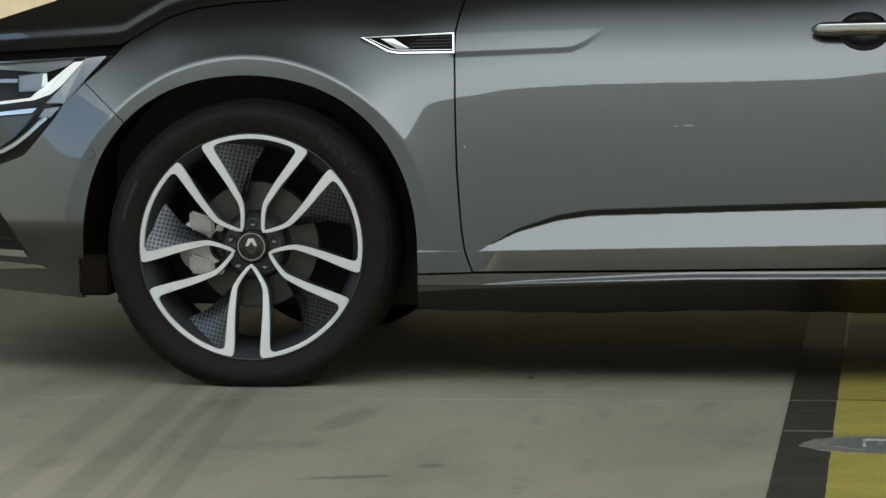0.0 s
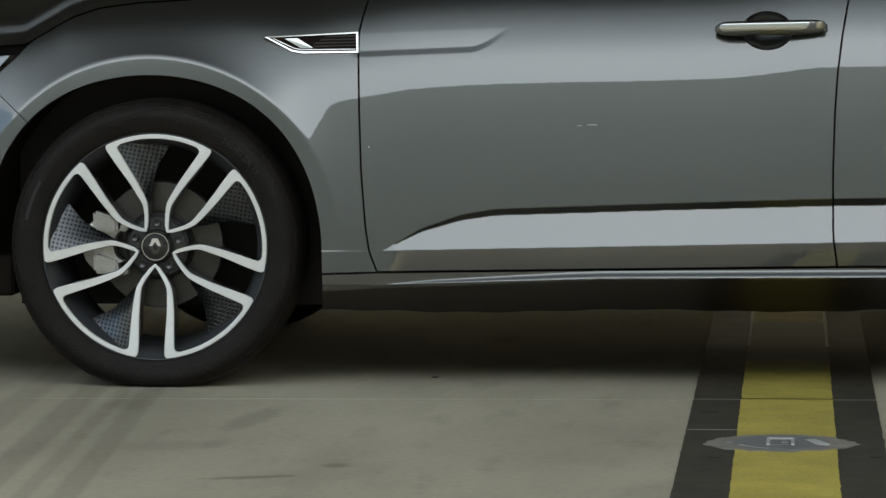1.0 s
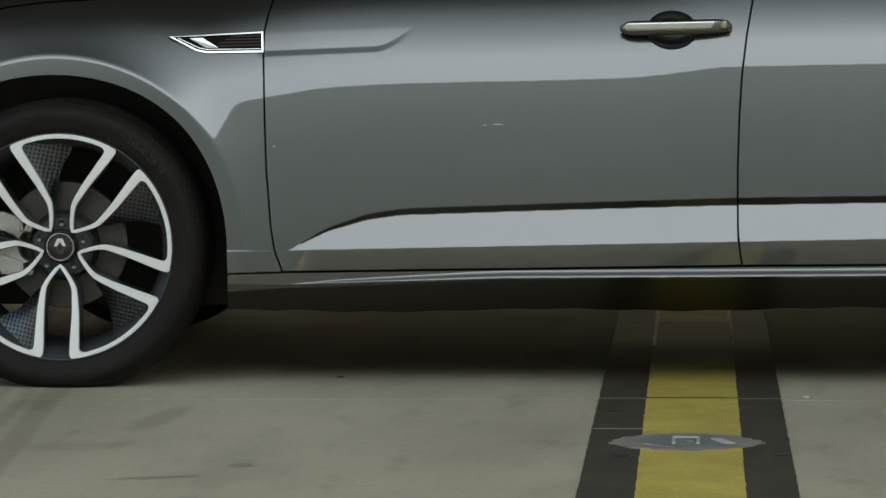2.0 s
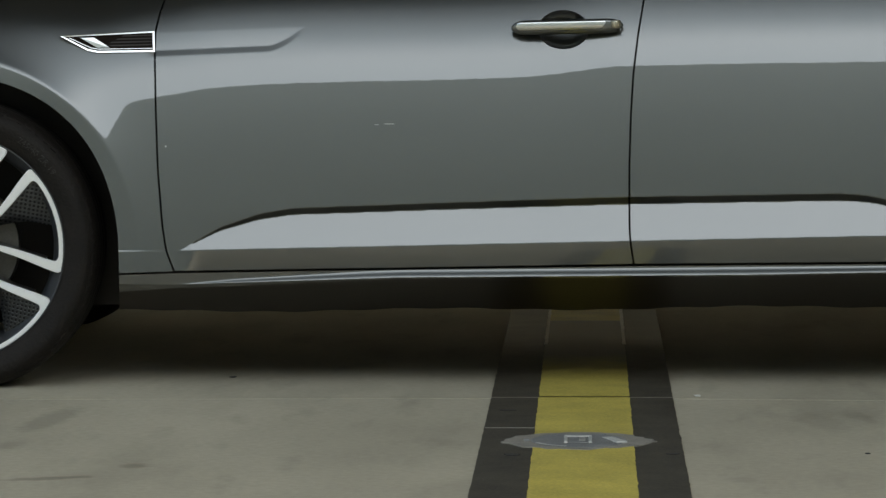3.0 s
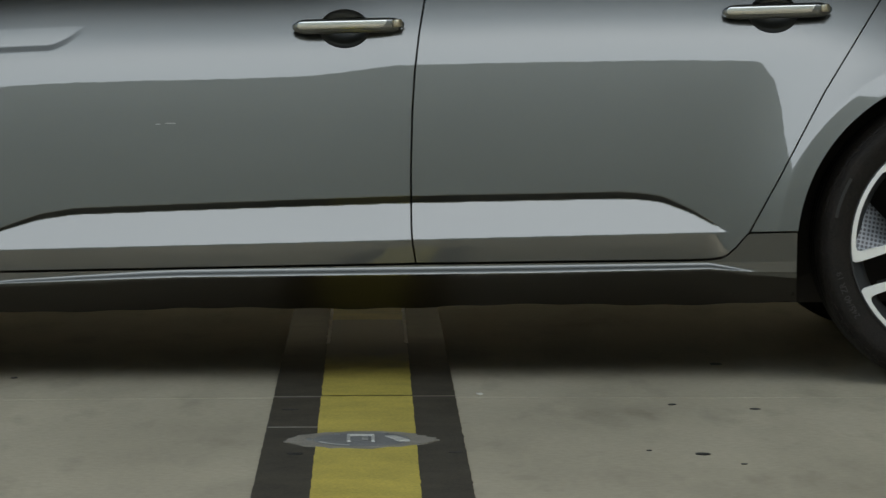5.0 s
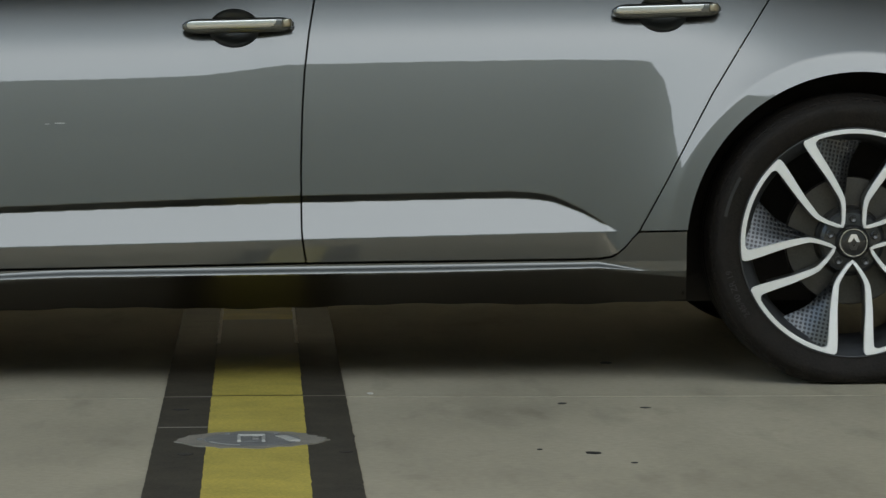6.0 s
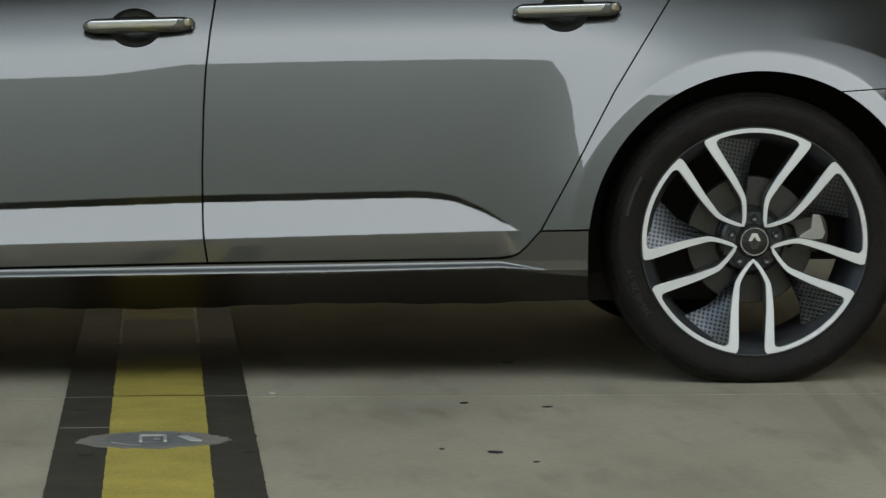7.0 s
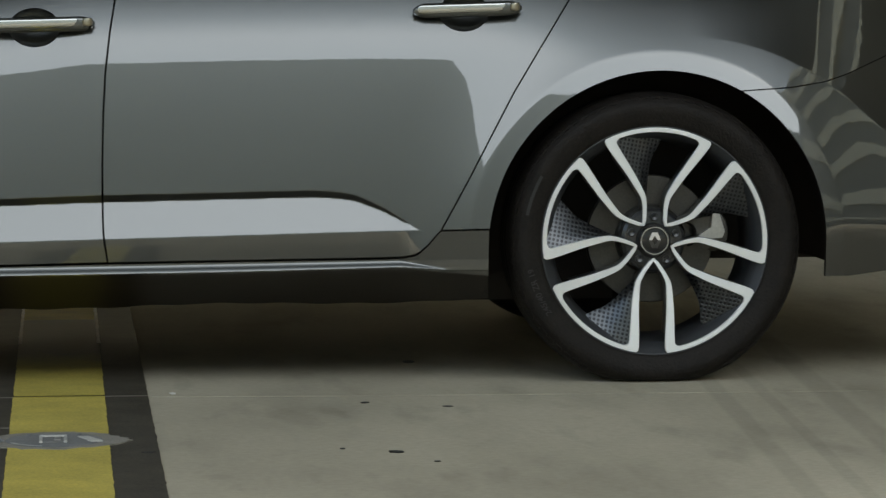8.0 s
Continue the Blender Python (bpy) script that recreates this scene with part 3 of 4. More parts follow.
rear_bumper = panel("rear_bumper", [arch_rear, lambda x, z: tail_line(x) - 0.0015 - z, lambda x, z: z - knots(x, (1.747, 0.256), (1.81, 0.256), (1.902, 0.268), (2.1, 0.28)), lambda x, z: x - 1.40],
                    (1.40, 2.05, 0.24, 0.87), side, PAINT, car)
# lower sill coloured near-black for the shade it mirrors under the car
SILL_SHADE = material("sill_shade_black", (0.019, 0.014, 0.010), 0.42, 0, 0, 0.25, 8, 300, 0.1, spec=0.32)


def sill_shade_line(x):
    return knots(x, (-1.06, 0.232), (-0.937, 0.241), (-0.421, 0.263), (0.374, 0.272), (0.759, 0.280), (0.875, 0.270), (0.97, 0.262))


sill = panel("sill", [lambda x, z: x - HUB_F[0] - ARCH, lambda x, z: HUB_R[0] - ARCH - x, lambda x, z: sill_top(x) - G - z, lambda x, z: z - sill_shade_line(x)],
             (-1.07, 0.97, 0.18, 0.375), sill_side, PAINT, car, dz=0.0012)
panel("sill_shade", [lambda x, z: x - HUB_F[0] - ARCH, lambda x, z: HUB_R[0] - ARCH - x, lambda x, z: sill_shade_line(x) - z, lambda x, z: z - 0.1995 - 0.0105 * x + 0.003 * np.cos(x * 9) - 0.0012 * np.sin(x * 41)],
      (-1.07, 0.97, 0.18, 0.30), lambda x, z: sill_side(x, z) + 0.0006, SILL_SHADE, sill, "lower edge of the sill, darkened for the shade it mirrors")


def hood_rise(q):
    """How far the hood leans back at q above its lower edge, with a flatter fold along it."""
    u = np.linspace(0, 0.2, 401)
    return np.interp(q, u, np.cumsum(knots(u, (0.0, 2.6), (0.010, 2.4), (0.032, 0.60), (0.044, 0.66), (0.080, 3.0), (0.2, 6.0))) * (u[1] - u[0]))


HOOD = lambda x, z: side(x, hood_line(x)) + 0.003 + hood_rise(z - hood_line(x))
hood = panel("hood", [lambda x, z: z - hood_line(x) - 0.002, lambda x, z: 0.863 + 0.286 * (x + 2.041) - z + np.clip(x + 1.9, 0, 9) * 0.3], (-2.2, -0.95, 0.76, 0.96), HOOD, PAINT, car)


# backing added behind the hood gap, near-black in place of its shade
SEAM = material("seam_shade", (0.006, 0.0055, 0.005), 0.8, 0, 0, 0.2, 8, 200, 0, spec=0.1)
panel("hood_gap_backing", [lambda x, z: z - hood_line(x) + 0.024, lambda x, z: hood_line(x) + 0.012 - z], (-2.2, -0.93, 0.74, TOP), lambda x, z: side(x, hood_line(x)) + 0.026 + 3.2 * np.clip(z - hood_line(x), 0, 1), SEAM, car, flange=0)

# ---------------------------------------------------------------- plates and strips laid on the car's side
def plate(name, pts, d, thick, mat, parent, label="", shape=side, bevel=0.0):
    """A flat piece with the outline pts on the side, d behind the surface (minus: proud of it), thick deep."""
    bm = bmesh.new()
    xs, zs = np.array([p[0] for p in pts]), np.array([p[1] for p in pts])
    front = [bm.verts.new(v) for v in placed(xs, zs, shape(xs, zs) + d)]
    back = [bm.verts.new(v) for v in placed(xs, zs, shape(xs, zs) + d + thick)]
    face = bm.faces.new(front)
    bm.faces.new(back[::-1])
    n = len(pts)
    for i in range(n):
        bm.faces.new((front[i], front[(i + 1) % n], back[(i + 1) % n], back[i]))
    if bevel:
        bmesh.ops.bevel(bm, geom=list(face.edges), offset=bevel, segments=2, affect="EDGES")
    bmesh.ops.triangulate(bm, faces=[f for f in bm.faces if len(f.verts) > 4])
    return part(name, bm, mat, parent, label)


def frame_strip(name, pts, wide, d, thick, mat, parent, closed=True, shape=side, label=""):
    """A rounded strip of that width along the line pts on the side."""
    n, ring, bm = len(pts), [], bmesh.new()
    p2 = [Vector(p) for p in pts]
    for i, p in enumerate(p2):
        a = p2[i - 1] if closed or i else p
        b = p2[(i + 1) % n] if closed or i < n - 1 else p
        t1, t2 = (p - a), (b - p)
        t1 = t1.normalized() if t1.length else t2.normalized()
        t2 = t2.normalized() if t2.length else t1
        t = (t1 + t2).normalized()
        side_way = Vector((-t.y, t.x)) / max(0.45, t.dot(t1))
        row = []
        for u, v in ((-1, thick), (-1, 0.3 * thick), (-0.6, 0), (0.6, 0), (1, 0.3 * thick), (1, thick)):
            q = p + side_way * (u * wide / 2)
            row.append(bm.verts.new(placed(q.x, q.y, shape(q.x, q.y) + d + v)))
        ring.append(row)
    for i in range(n if closed else n - 1):
        r0, r1 = ring[i], ring[(i + 1) % n]
        for k in range(5):
            bm.faces.new((r0[k], r0[k + 1], r1[k + 1], r1[k]))
    if not closed:
        bm.faces.new(ring[0]), bm.faces.new(ring[-1])
    return part(name, bm, mat, parent, label)


# small dried marks on the front door
DUST = material("dried_mark", (0.27, 0.27, 0.255), 0.7, 0, 0, 0.2, 60)
for cx, cz, w, h in ((-0.442, 0.6108, 0.013, 0.0013), (-0.470, 0.6090, 0.006, 0.0009), (-0.945, 0.561, 0.002, 0.002)):
    plate("dried_mark", [(cx + w * math.cos(a * math.pi / 4), cz + h * math.sin(a * math.pi / 4)) for a in range(8)], -0.0006, 0.001, DUST, front_door)

# side vent in the front wing
def vent_plane(x, z):
    return side(x, 0.79) + 0.27 * (z - 0.79)


# darker copy of the black plastic, with the recess's shade in its colour
VOID = material("shaded_plastic", (0.012, 0.008, 0.006), 0.8, 0, 0, 0.25, 8, 300, spec=0.1)
vent = plate("side_vent", VENT, -0.0035, 0.01, VOID, front_wing, "chrome-framed side vent with dark slats", shape=vent_plane)
frame_strip("vent_frame", [(-1.176, 0.8095), (-0.968, 0.8185), (-0.968, 0.7755), (-1.095, 0.7745), (-1.118, 0.779)], 0.0062, -0.008, 0.009, CHROME, vent, shape=vent_plane)
frame_strip("vent_sill", [(-0.972, 0.7815), (-1.094, 0.7805), (-1.112, 0.784), (-1.160, 0.8065)], 0.0026, -0.0075, 0.004, SATIN, vent, closed=False, shape=vent_plane)
plate("vent_blade", [(-1.134, 0.8060), (-1.104, 0.8068), (-1.068, 0.7842), (-1.096, 0.7836)], -0.0085, 0.004, SATIN, vent, shape=vent_plane)
for k in range(4):
    z = 0.7865 + 0.0070 * k
    plate("slat", [(-1.066 - 0.009 * k, z), (-0.972, z + 0.002), (-0.972, z + 0.0052), (-1.070 - 0.009 * k, z + 0.0032)], -0.0055, 0.003, BLACK, vent, shape=vent_plane)


# door handles
def handle(cx, cz, slope, door):
    cup = bmesh.new()
    rings, seg = 6, 40
    last = None
    for i in range(rings + 1):
        a = i / rings * math.pi / 2
        rr, dd = math.cos(a), 0.042 * math.sin(a)
        row = []
        for k in range(seg):
            x, z = cx + 0.0575 * rr * math.cos(2 * math.pi * k / seg), cz + 0.045 * rr * math.sin(2 * math.pi * k / seg)
            row.append(cup.verts.new(placed(x, z, side(x, z) + 0.001 + dd)))
        if last:
            for k in range(seg):
                cup.faces.new((last[k], last[(k + 1) % seg], row[(k + 1) % seg], row[k]))
        last = row
    bmesh.ops.remove_doubles(cup, verts=cup.verts[:], dist=1e-6)
    part("handle_cup", cup, PAINT, door, smooth=True)

    def bar(name, x0, x1, zs, proud, mat, fat, tip):
        """A slim bar along the door with rounded ends."""
        bm, n, m, rows = bmesh.new(), 36, 16, []
        for i in range(n + 1):
            u = i / n
            x = x0 + (x1 - x0) * u
            e = min(1.0, math.sqrt(max(0.0, 1 - max(0, (tip - (x - x0)) / tip) ** 2)), math.sqrt(max(0.0, 1 - max(0, (tip - (x1 - x)) / tip) ** 2)))
            e = max(e, 0.25)
            bow = 0.010 * (2 * u - 1) ** 2
            row = []
            for k in range(m):
                a = 2 * math.pi * k / m
                c, q = math.cos(a), math.sin(a)
                c, q = math.copysign(abs(c) ** 0.6, c), math.copysign(abs(q) ** 0.6, q)
                z = cz + zs + slope * (x - cx) + fat[0] * e * q
                row.append(bm.verts.new(placed(x, z, side(cx, cz) + (x - cx) * 0 + proud + bow + fat[1] * e * c)))
            rows.append(row)
        for r0, r1 in zip(rows, rows[1:]):
            for k in range(m):
                bm.faces.new((r0[k], r0[(k + 1) % m], r1[(k + 1) % m], r1[k]))
        bm.faces.new(rows[0]), bm.faces.new(rows[-1])
        return part(name, bm, mat, door, smooth=True)

    bar("door_handle", cx - 0.1145, cx + 0.1315, 0.006, -0.026, PAINT, (0.0165, 0.011), 0.034)["label"] = "grey pull handle with a satin metal face"
    bar("handle_face", cx - 0.106, cx + 0.104, 0.0090, -0.036, SATIN, (0.0100, 0.004), 0.010)
    bar("lock_cover", cx + 0.1035, cx + 0.1275, 0.0095, -0.0355, TAN_CHROME, (0.0092, 0.004), 0.005)
    for x in (cx - 0.1, cx + 0.115):
        bm = box((0, 0, 0), (1, 1, 1))
        for v in bm.verts:
            xx, zz = x - 0.012 + 0.024 * v.co.x, cz + slope * (x - cx) - 0.004 + 0.018 * v.co.z
            v.co = Vector(placed(xx, zz, side(xx, zz) + 0.004 - 0.024 * (1 - v.co.y)))
        part("handle_mount", bm, PAINT, door)


handle(*HANDLE_F, 0.024, front_door)
handle(*HANDLE_R, 0.038, rear_door)

# ---------------------------------------------------------------- headlight and front end
lamp = plate("headlight", [(-2.158, 0.779), (-2.044, 0.783), (-1.68, 0.826), (-1.775, 0.72), (-1.83, 0.66), (-1.885, 0.605), (-1.94, 0.560), (-2.03, 0.522), (-2.17, 0.499)], 0.045, 0.06, BLACK, car, "clear headlight with a white running-light strip")
plate("chrome_edge", [(-2.131, 0.758), (-2.045, 0.763), (-1.821, 0.772), (-1.824, 0.769), (-2.045, 0.758), (-2.131, 0.752)], 0.016, 0.006, SATIN, lamp)
plate("reflector", [(-2.131, 0.751), (-2.045, 0.755), (-1.855, 0.765), (-1.875, 0.748), (-1.928, 0.733), (-2.004, 0.739), (-2.131, 0.748)], 0.034, 0.006, LAMP_GREY, lamp)
plate("projector", [(-1.994, 0.726), (-1.929, 0.733), (-1.926, 0.706), (-1.941, 0.691), (-1.996, 0.69)], 0.024, 0.03, LAMP_GREY, lamp, bevel=0.004)
plate("projector_lens", [(-1.937, 0.73), (-1.928, 0.733), (-1.926, 0.708), (-1.942, 0.701)], 0.018, 0.004, LAMP_WHITE, lamp)
plate("projector", [(-2.132, 0.722), (-1.997, 0.719), (-1.998, 0.71), (-2.132, 0.711)], 0.030, 0.02, SATIN, lamp, bevel=0.003)
plate("running_light", [(-1.86, 0.758), (-1.837, 0.76), (-1.893, 0.704), (-1.921, 0.684), (-1.961, 0.671), (-2.049, 0.661), (-2.135, 0.655), (-2.134, 0.663), (-2.049, 0.668), (-1.971, 0.676), (-1.928, 0.695), (-1.899, 0.721)], 0.014, 0.008, LAMP_WHITE, lamp)
plate("bezel", [(-1.831, 0.766), (-1.78, 0.771), (-1.837, 0.715), (-1.89, 0.663), (-1.931, 0.663), (-1.894, 0.698)], 0.020, 0.02, LAMP_GREY, lamp)
plate("light_guide", [(-2.135, 0.638), (-2.05, 0.644), (-1.955, 0.653), (-1.968, 0.641), (-2.05, 0.635), (-2.136, 0.628)], 0.014, 0.008, CHROME, lamp)
plate("lamp_window", [(-2.136, 0.622), (-2.05, 0.629), (-1.962, 0.638), (-1.983, 0.609), (-2.016, 0.581), (-2.053, 0.56), (-2.14, 0.53)], 0.024, 0.008, SMOKED, lamp)
plate("lamp_corner", [(-1.937, 0.651), (-1.9, 0.655), (-1.923, 0.631), (-1.951, 0.631)], 0.010, 0.012, LAMP_GREY, lamp)
frame_strip("lamp_surround", [(-1.934, 0.63), (-1.955, 0.614), (-1.981, 0.592), (-2.013, 0.569), (-2.044, 0.553), (-2.111, 0.531)], 0.014, 0.006, 0.02, SATIN, lamp, closed=False)
cover = panel("lamp_cover", [lambda x, z: lamp_line(z) - 0.004 - x, lambda x, z: hood_line(x) - 0.022 - z], (-2.2, -1.735, 0.49, 0.80), side, GLASS, lamp, dx=0.02, dz=0.012, flange=0)
cover.visible_shadow = False

plate("lower_grille", [(-2.2, 0.53), (-2.12, 0.47), (-2.058, 0.409), (-1.998, 0.322), (-2.06, 0.322), (-2.2, 0.318)], 0.03, 0.02, BLACK, front_bumper)
for k in range(4):
    plate("grille_bar", [(-2.18, 0.345 + 0.03 * k), (-2.03 - 0.022 * k, 0.345 + 0.03 * k), (-2.034 - 0.022 * k, 0.352 + 0.03 * k), (-2.18, 0.352 + 0.03 * k)], 0.018, 0.01, GLOSS, front_bumper)
plate("chrome_blade", [(-2.2, 0.322), (-2.061, 0.322), (-2.005, 0.320), (-1.993, 0.303), (-2.061, 0.307), (-2.2, 0.309)], -0.010, 0.014, CHROME, front_bumper, bevel=0.002)
plate("spoiler_ledge", [(-2.2, 0.297), (-2.063, 0.294), (-1.985, 0.287), (-1.955, 0.285), (-1.943, 0.277), (-2.063, 0.275), (-2.2, 0.276)], -0.004, 0.012, SATIN, front_bumper, bevel=0.002)
bm = bmesh.new()
bmesh.ops.create_circle(bm, cap_ends=True, segments=28, radius=0.0105)
for v in bm.verts:
    x, z = -1.829 + v.co.x, 0.5455 + v.co.y
    v.co = Vector(placed(x, z, side(x, z) - 0.0012))
sensor = part("parking_sensor", bm, PAINT, front_bumper)
ringpts = [(-1.829 + 0.0108 * math.cos(a * math.pi / 12), 0.5455 + 0.0108 * math.sin(a * math.pi / 12)) for a in range(24)]
frame_strip("sensor_ring", ringpts, 0.0022, -0.0006, 0.002, BLACK, sensor)


# ---------------------------------------------------------------- wheels
def revolve(profile, centre, seg=96, a0=0.0, a1=360.0):
    """A surface of revolution about the wheel's axle: profile of (radius, depth)."""
    bm, rows = bmesh.new(), []
    full = a1 - a0 >= 360
    for k in range(seg if full else seg + 1):
        a = radians(a0 + (a1 - a0) * k / seg)
        rows.append([bm.verts.new((centre[0] + r * math.cos(a), centre[1] + d, centre[2] + r * math.sin(a))) for r, d in profile])
    for i in range(len(rows) if full else len(rows) - 1):
        r0, r1 = rows[i], rows[(i + 1) % len(rows)]
        for k in range(len(profile) - 1):
            bm.faces.new((r0[k], r0[k + 1], r1[k + 1], r1[k]))
    bmesh.ops.remove_doubles(bm, verts=bm.verts[:], dist=1e-5)
    return bm


def dish(v):
    """The depth of the wheel's face at the radius v."""
    return 0.012 + 0.020 * (1 - min(1.0, v / 0.262)) ** 1.3


def strip(bm, line, centre, angle, front=0.0, deep=0.014, grow=0.0, lip=0.002):
    """Sweeps a bevelled bar along line, rows of (u, v, half width): u clockwise, v outwards from the hub along angle."""
    out = Vector((math.cos(angle), 0, math.sin(angle)))
    cw = Vector((math.sin(angle), 0, -math.cos(angle)))
    rows = []
    for i, (u, v, w) in enumerate(line):
        a, b = line[max(0, i - 1)], line[min(len(line) - 1, i + 1)]
        t = Vector((b[0] - a[0], b[1] - a[1])).normalized()
        n = Vector((-t.y, t.x))
        w = w + grow
        d = dish(math.hypot(u, v)) + front
        row = []
        for s, e in ((-w, deep), (-w, lip), (-w + lip, 0), (w - lip, 0), (w, lip), (w, deep)):
            q = Vector((u, v)) + n * s
            row.append(bm.verts.new(Vector(centre) + cw * q.x + out * q.y + Vector((0, d + e, 0))))
        rows.append(row)
    for r0, r1 in zip(rows, rows[1:]):
        for k in range(5):
            bm.faces.new((r0[k], r0[k + 1], r1[k + 1], r1[k]))
    bm.faces.new(rows[0]), bm.faces.new(rows[-1])


LEG = [(0.001, 0.0440, 0.0040), (0.0075, 0.0510, 0.0042), (0.0145, 0.0605, 0.0044), (0.0215, 0.0705, 0.0047), (0.0273, 0.080, 0.0050), (0.0320, 0.089, 0.0055), (0.0352, 0.097, 0.0061), (0.0370, 0.108, 0.0067),
       (0.0380, 0.119, 0.0073), (0.0396, 0.140, 0.0080), (0.0405, 0.158, 0.0086), (0.0408, 0.185, 0.0096), (0.0409, 0.211, 0.0106)]
RIM_OUT, RIM_IN = 0.2592, 0.2488


def polished_rows():
    """Pairs of edge points of one half of a twin spoke, from the hub out and along the rim to the next spoke."""
    rows = []
    for i, (u, v, w) in enumerate(LEG):
        a, b = LEG[max(0, i - 1)], LEG[min(len(LEG) - 1, i + 1)]
        t = Vector((b[0] - a[0], b[1] - a[1])).normalized()
        n = Vector((-t.y, t.x)) * w
        rows.append((Vector((u, v)) + n, Vector((u, v)) - n))
    rows[0] = (Vector((0.0, 0.0482)), Vector((0.0, 0.0402)))
    for a, b in (((0.0300, 0.2304), (0.0527, 0.2304)), ((0.0302, 0.2450), (0.0538, 0.2352)), ((0.0318, 0.2520), (0.0561, 0.2379)), ((0.0365, 0.2563), (0.0600, 0.2394))):
        rows.append((Vector(a), Vector(b)))
    for a0, a1 in ((12.5, 15.2), (17, 18), (20.5, 21), (24, 24), (28, 28), (32, 32), (36, 36)):
        rows.append((Vector((math.sin(radians(a0)), math.cos(radians(a0)))) * RIM_OUT, Vector((math.sin(radians(a1)), math.cos(radians(a1)))) * RIM_IN))
    return rows


def polished_face(bm, centre, angle, sign, deep=0.011, lip=0.0013):
    """One half of a twin spoke's machined face, with turned-back edges."""
    out, cw = Vector((math.cos(angle), 0, math.sin(angle))), Vector((math.sin(angle), 0, -math.cos(angle)))
    rows = []
    for p, q in polished_rows():
        way = (q - p).normalized() * lip
        row = []
        for at, e in ((p, deep), (p, lip), (p + way, 0), (q - way, 0), (q, lip), (q, deep)):
            row.append(bm.verts.new(Vector(centre) + cw * (sign * at.x) + out * at.y + Vector((0, dish(at.length) + e, 0))))
        rows.append(row)
    for r0, r1 in zip(rows, rows[1:]):
        for k in range(5):
            bm.faces.new((r0[k], r0[k + 1], r1[k + 1], r1[k]))


def mirrored(line):
    return [(-u, v, w) for u, v, w in line]


def raised_text(words, radius, a_mid, height, centre, depth, mat, parent):
    """Raised letters round the tyre's side."""
    cu = bpy.data.curves.new("lettering", "FONT")
    cu.body, cu.size, cu.align_x, cu.extrude = words, height, "CENTER", 0.0006
    tmp = bpy.data.objects.new("lettering", cu)
    me = bpy.data.meshes.new_from_object(tmp)
    bpy.data.objects.remove(tmp)
    for v in me.vertices:
        a, r = radians(a_mid) - v.co.x / radius, radius + v.co.y
        v.co = (centre[0] + r * math.cos(a), centre[1] + depth + v.co.z + 0.15 * abs(r - 0.3), centre[2] + r * math.sin(a))
    link("lettering", me, mat, parent)


TYRE = [(0.2600, 0.030), (0.2614, 0.0165), (0.2660, 0.0105), (0.2740, 0.0075), (0.2815, 0.0050), (0.290, 0.002), (0.300, 0.0), (0.310, 0.001), (0.319, 0.005), (0.3215, 0.0085), (0.3275, 0.012), (0.333, 0.021),
        (0.3365, 0.034), (0.3385, 0.05), (0.339, 0.058), (0.333, 0.060), (0.333, 0.068), (0.339, 0.070), (0.3395, 0.100), (0.333, 0.102), (0.333, 0.110), (0.3395, 0.112), (0.3395, 0.14), (0.333, 0.142), (0.333, 0.15), (0.339, 0.152), (0.338, 0.19), (0.333, 0.215), (0.320, 0.235), (0.300, 0.243), (0.268, 0.236), (0.262, 0.225)]
RUBBER_BAR = material("tyre_lettering_worn", (0.02, 0.0195, 0.018), 0.55, 0, 0, 0.1)
RUBBER_TEXT = material("tyre_lettering", (0.02, 0.0195, 0.018), 0.5, 0, 0, 0.1)


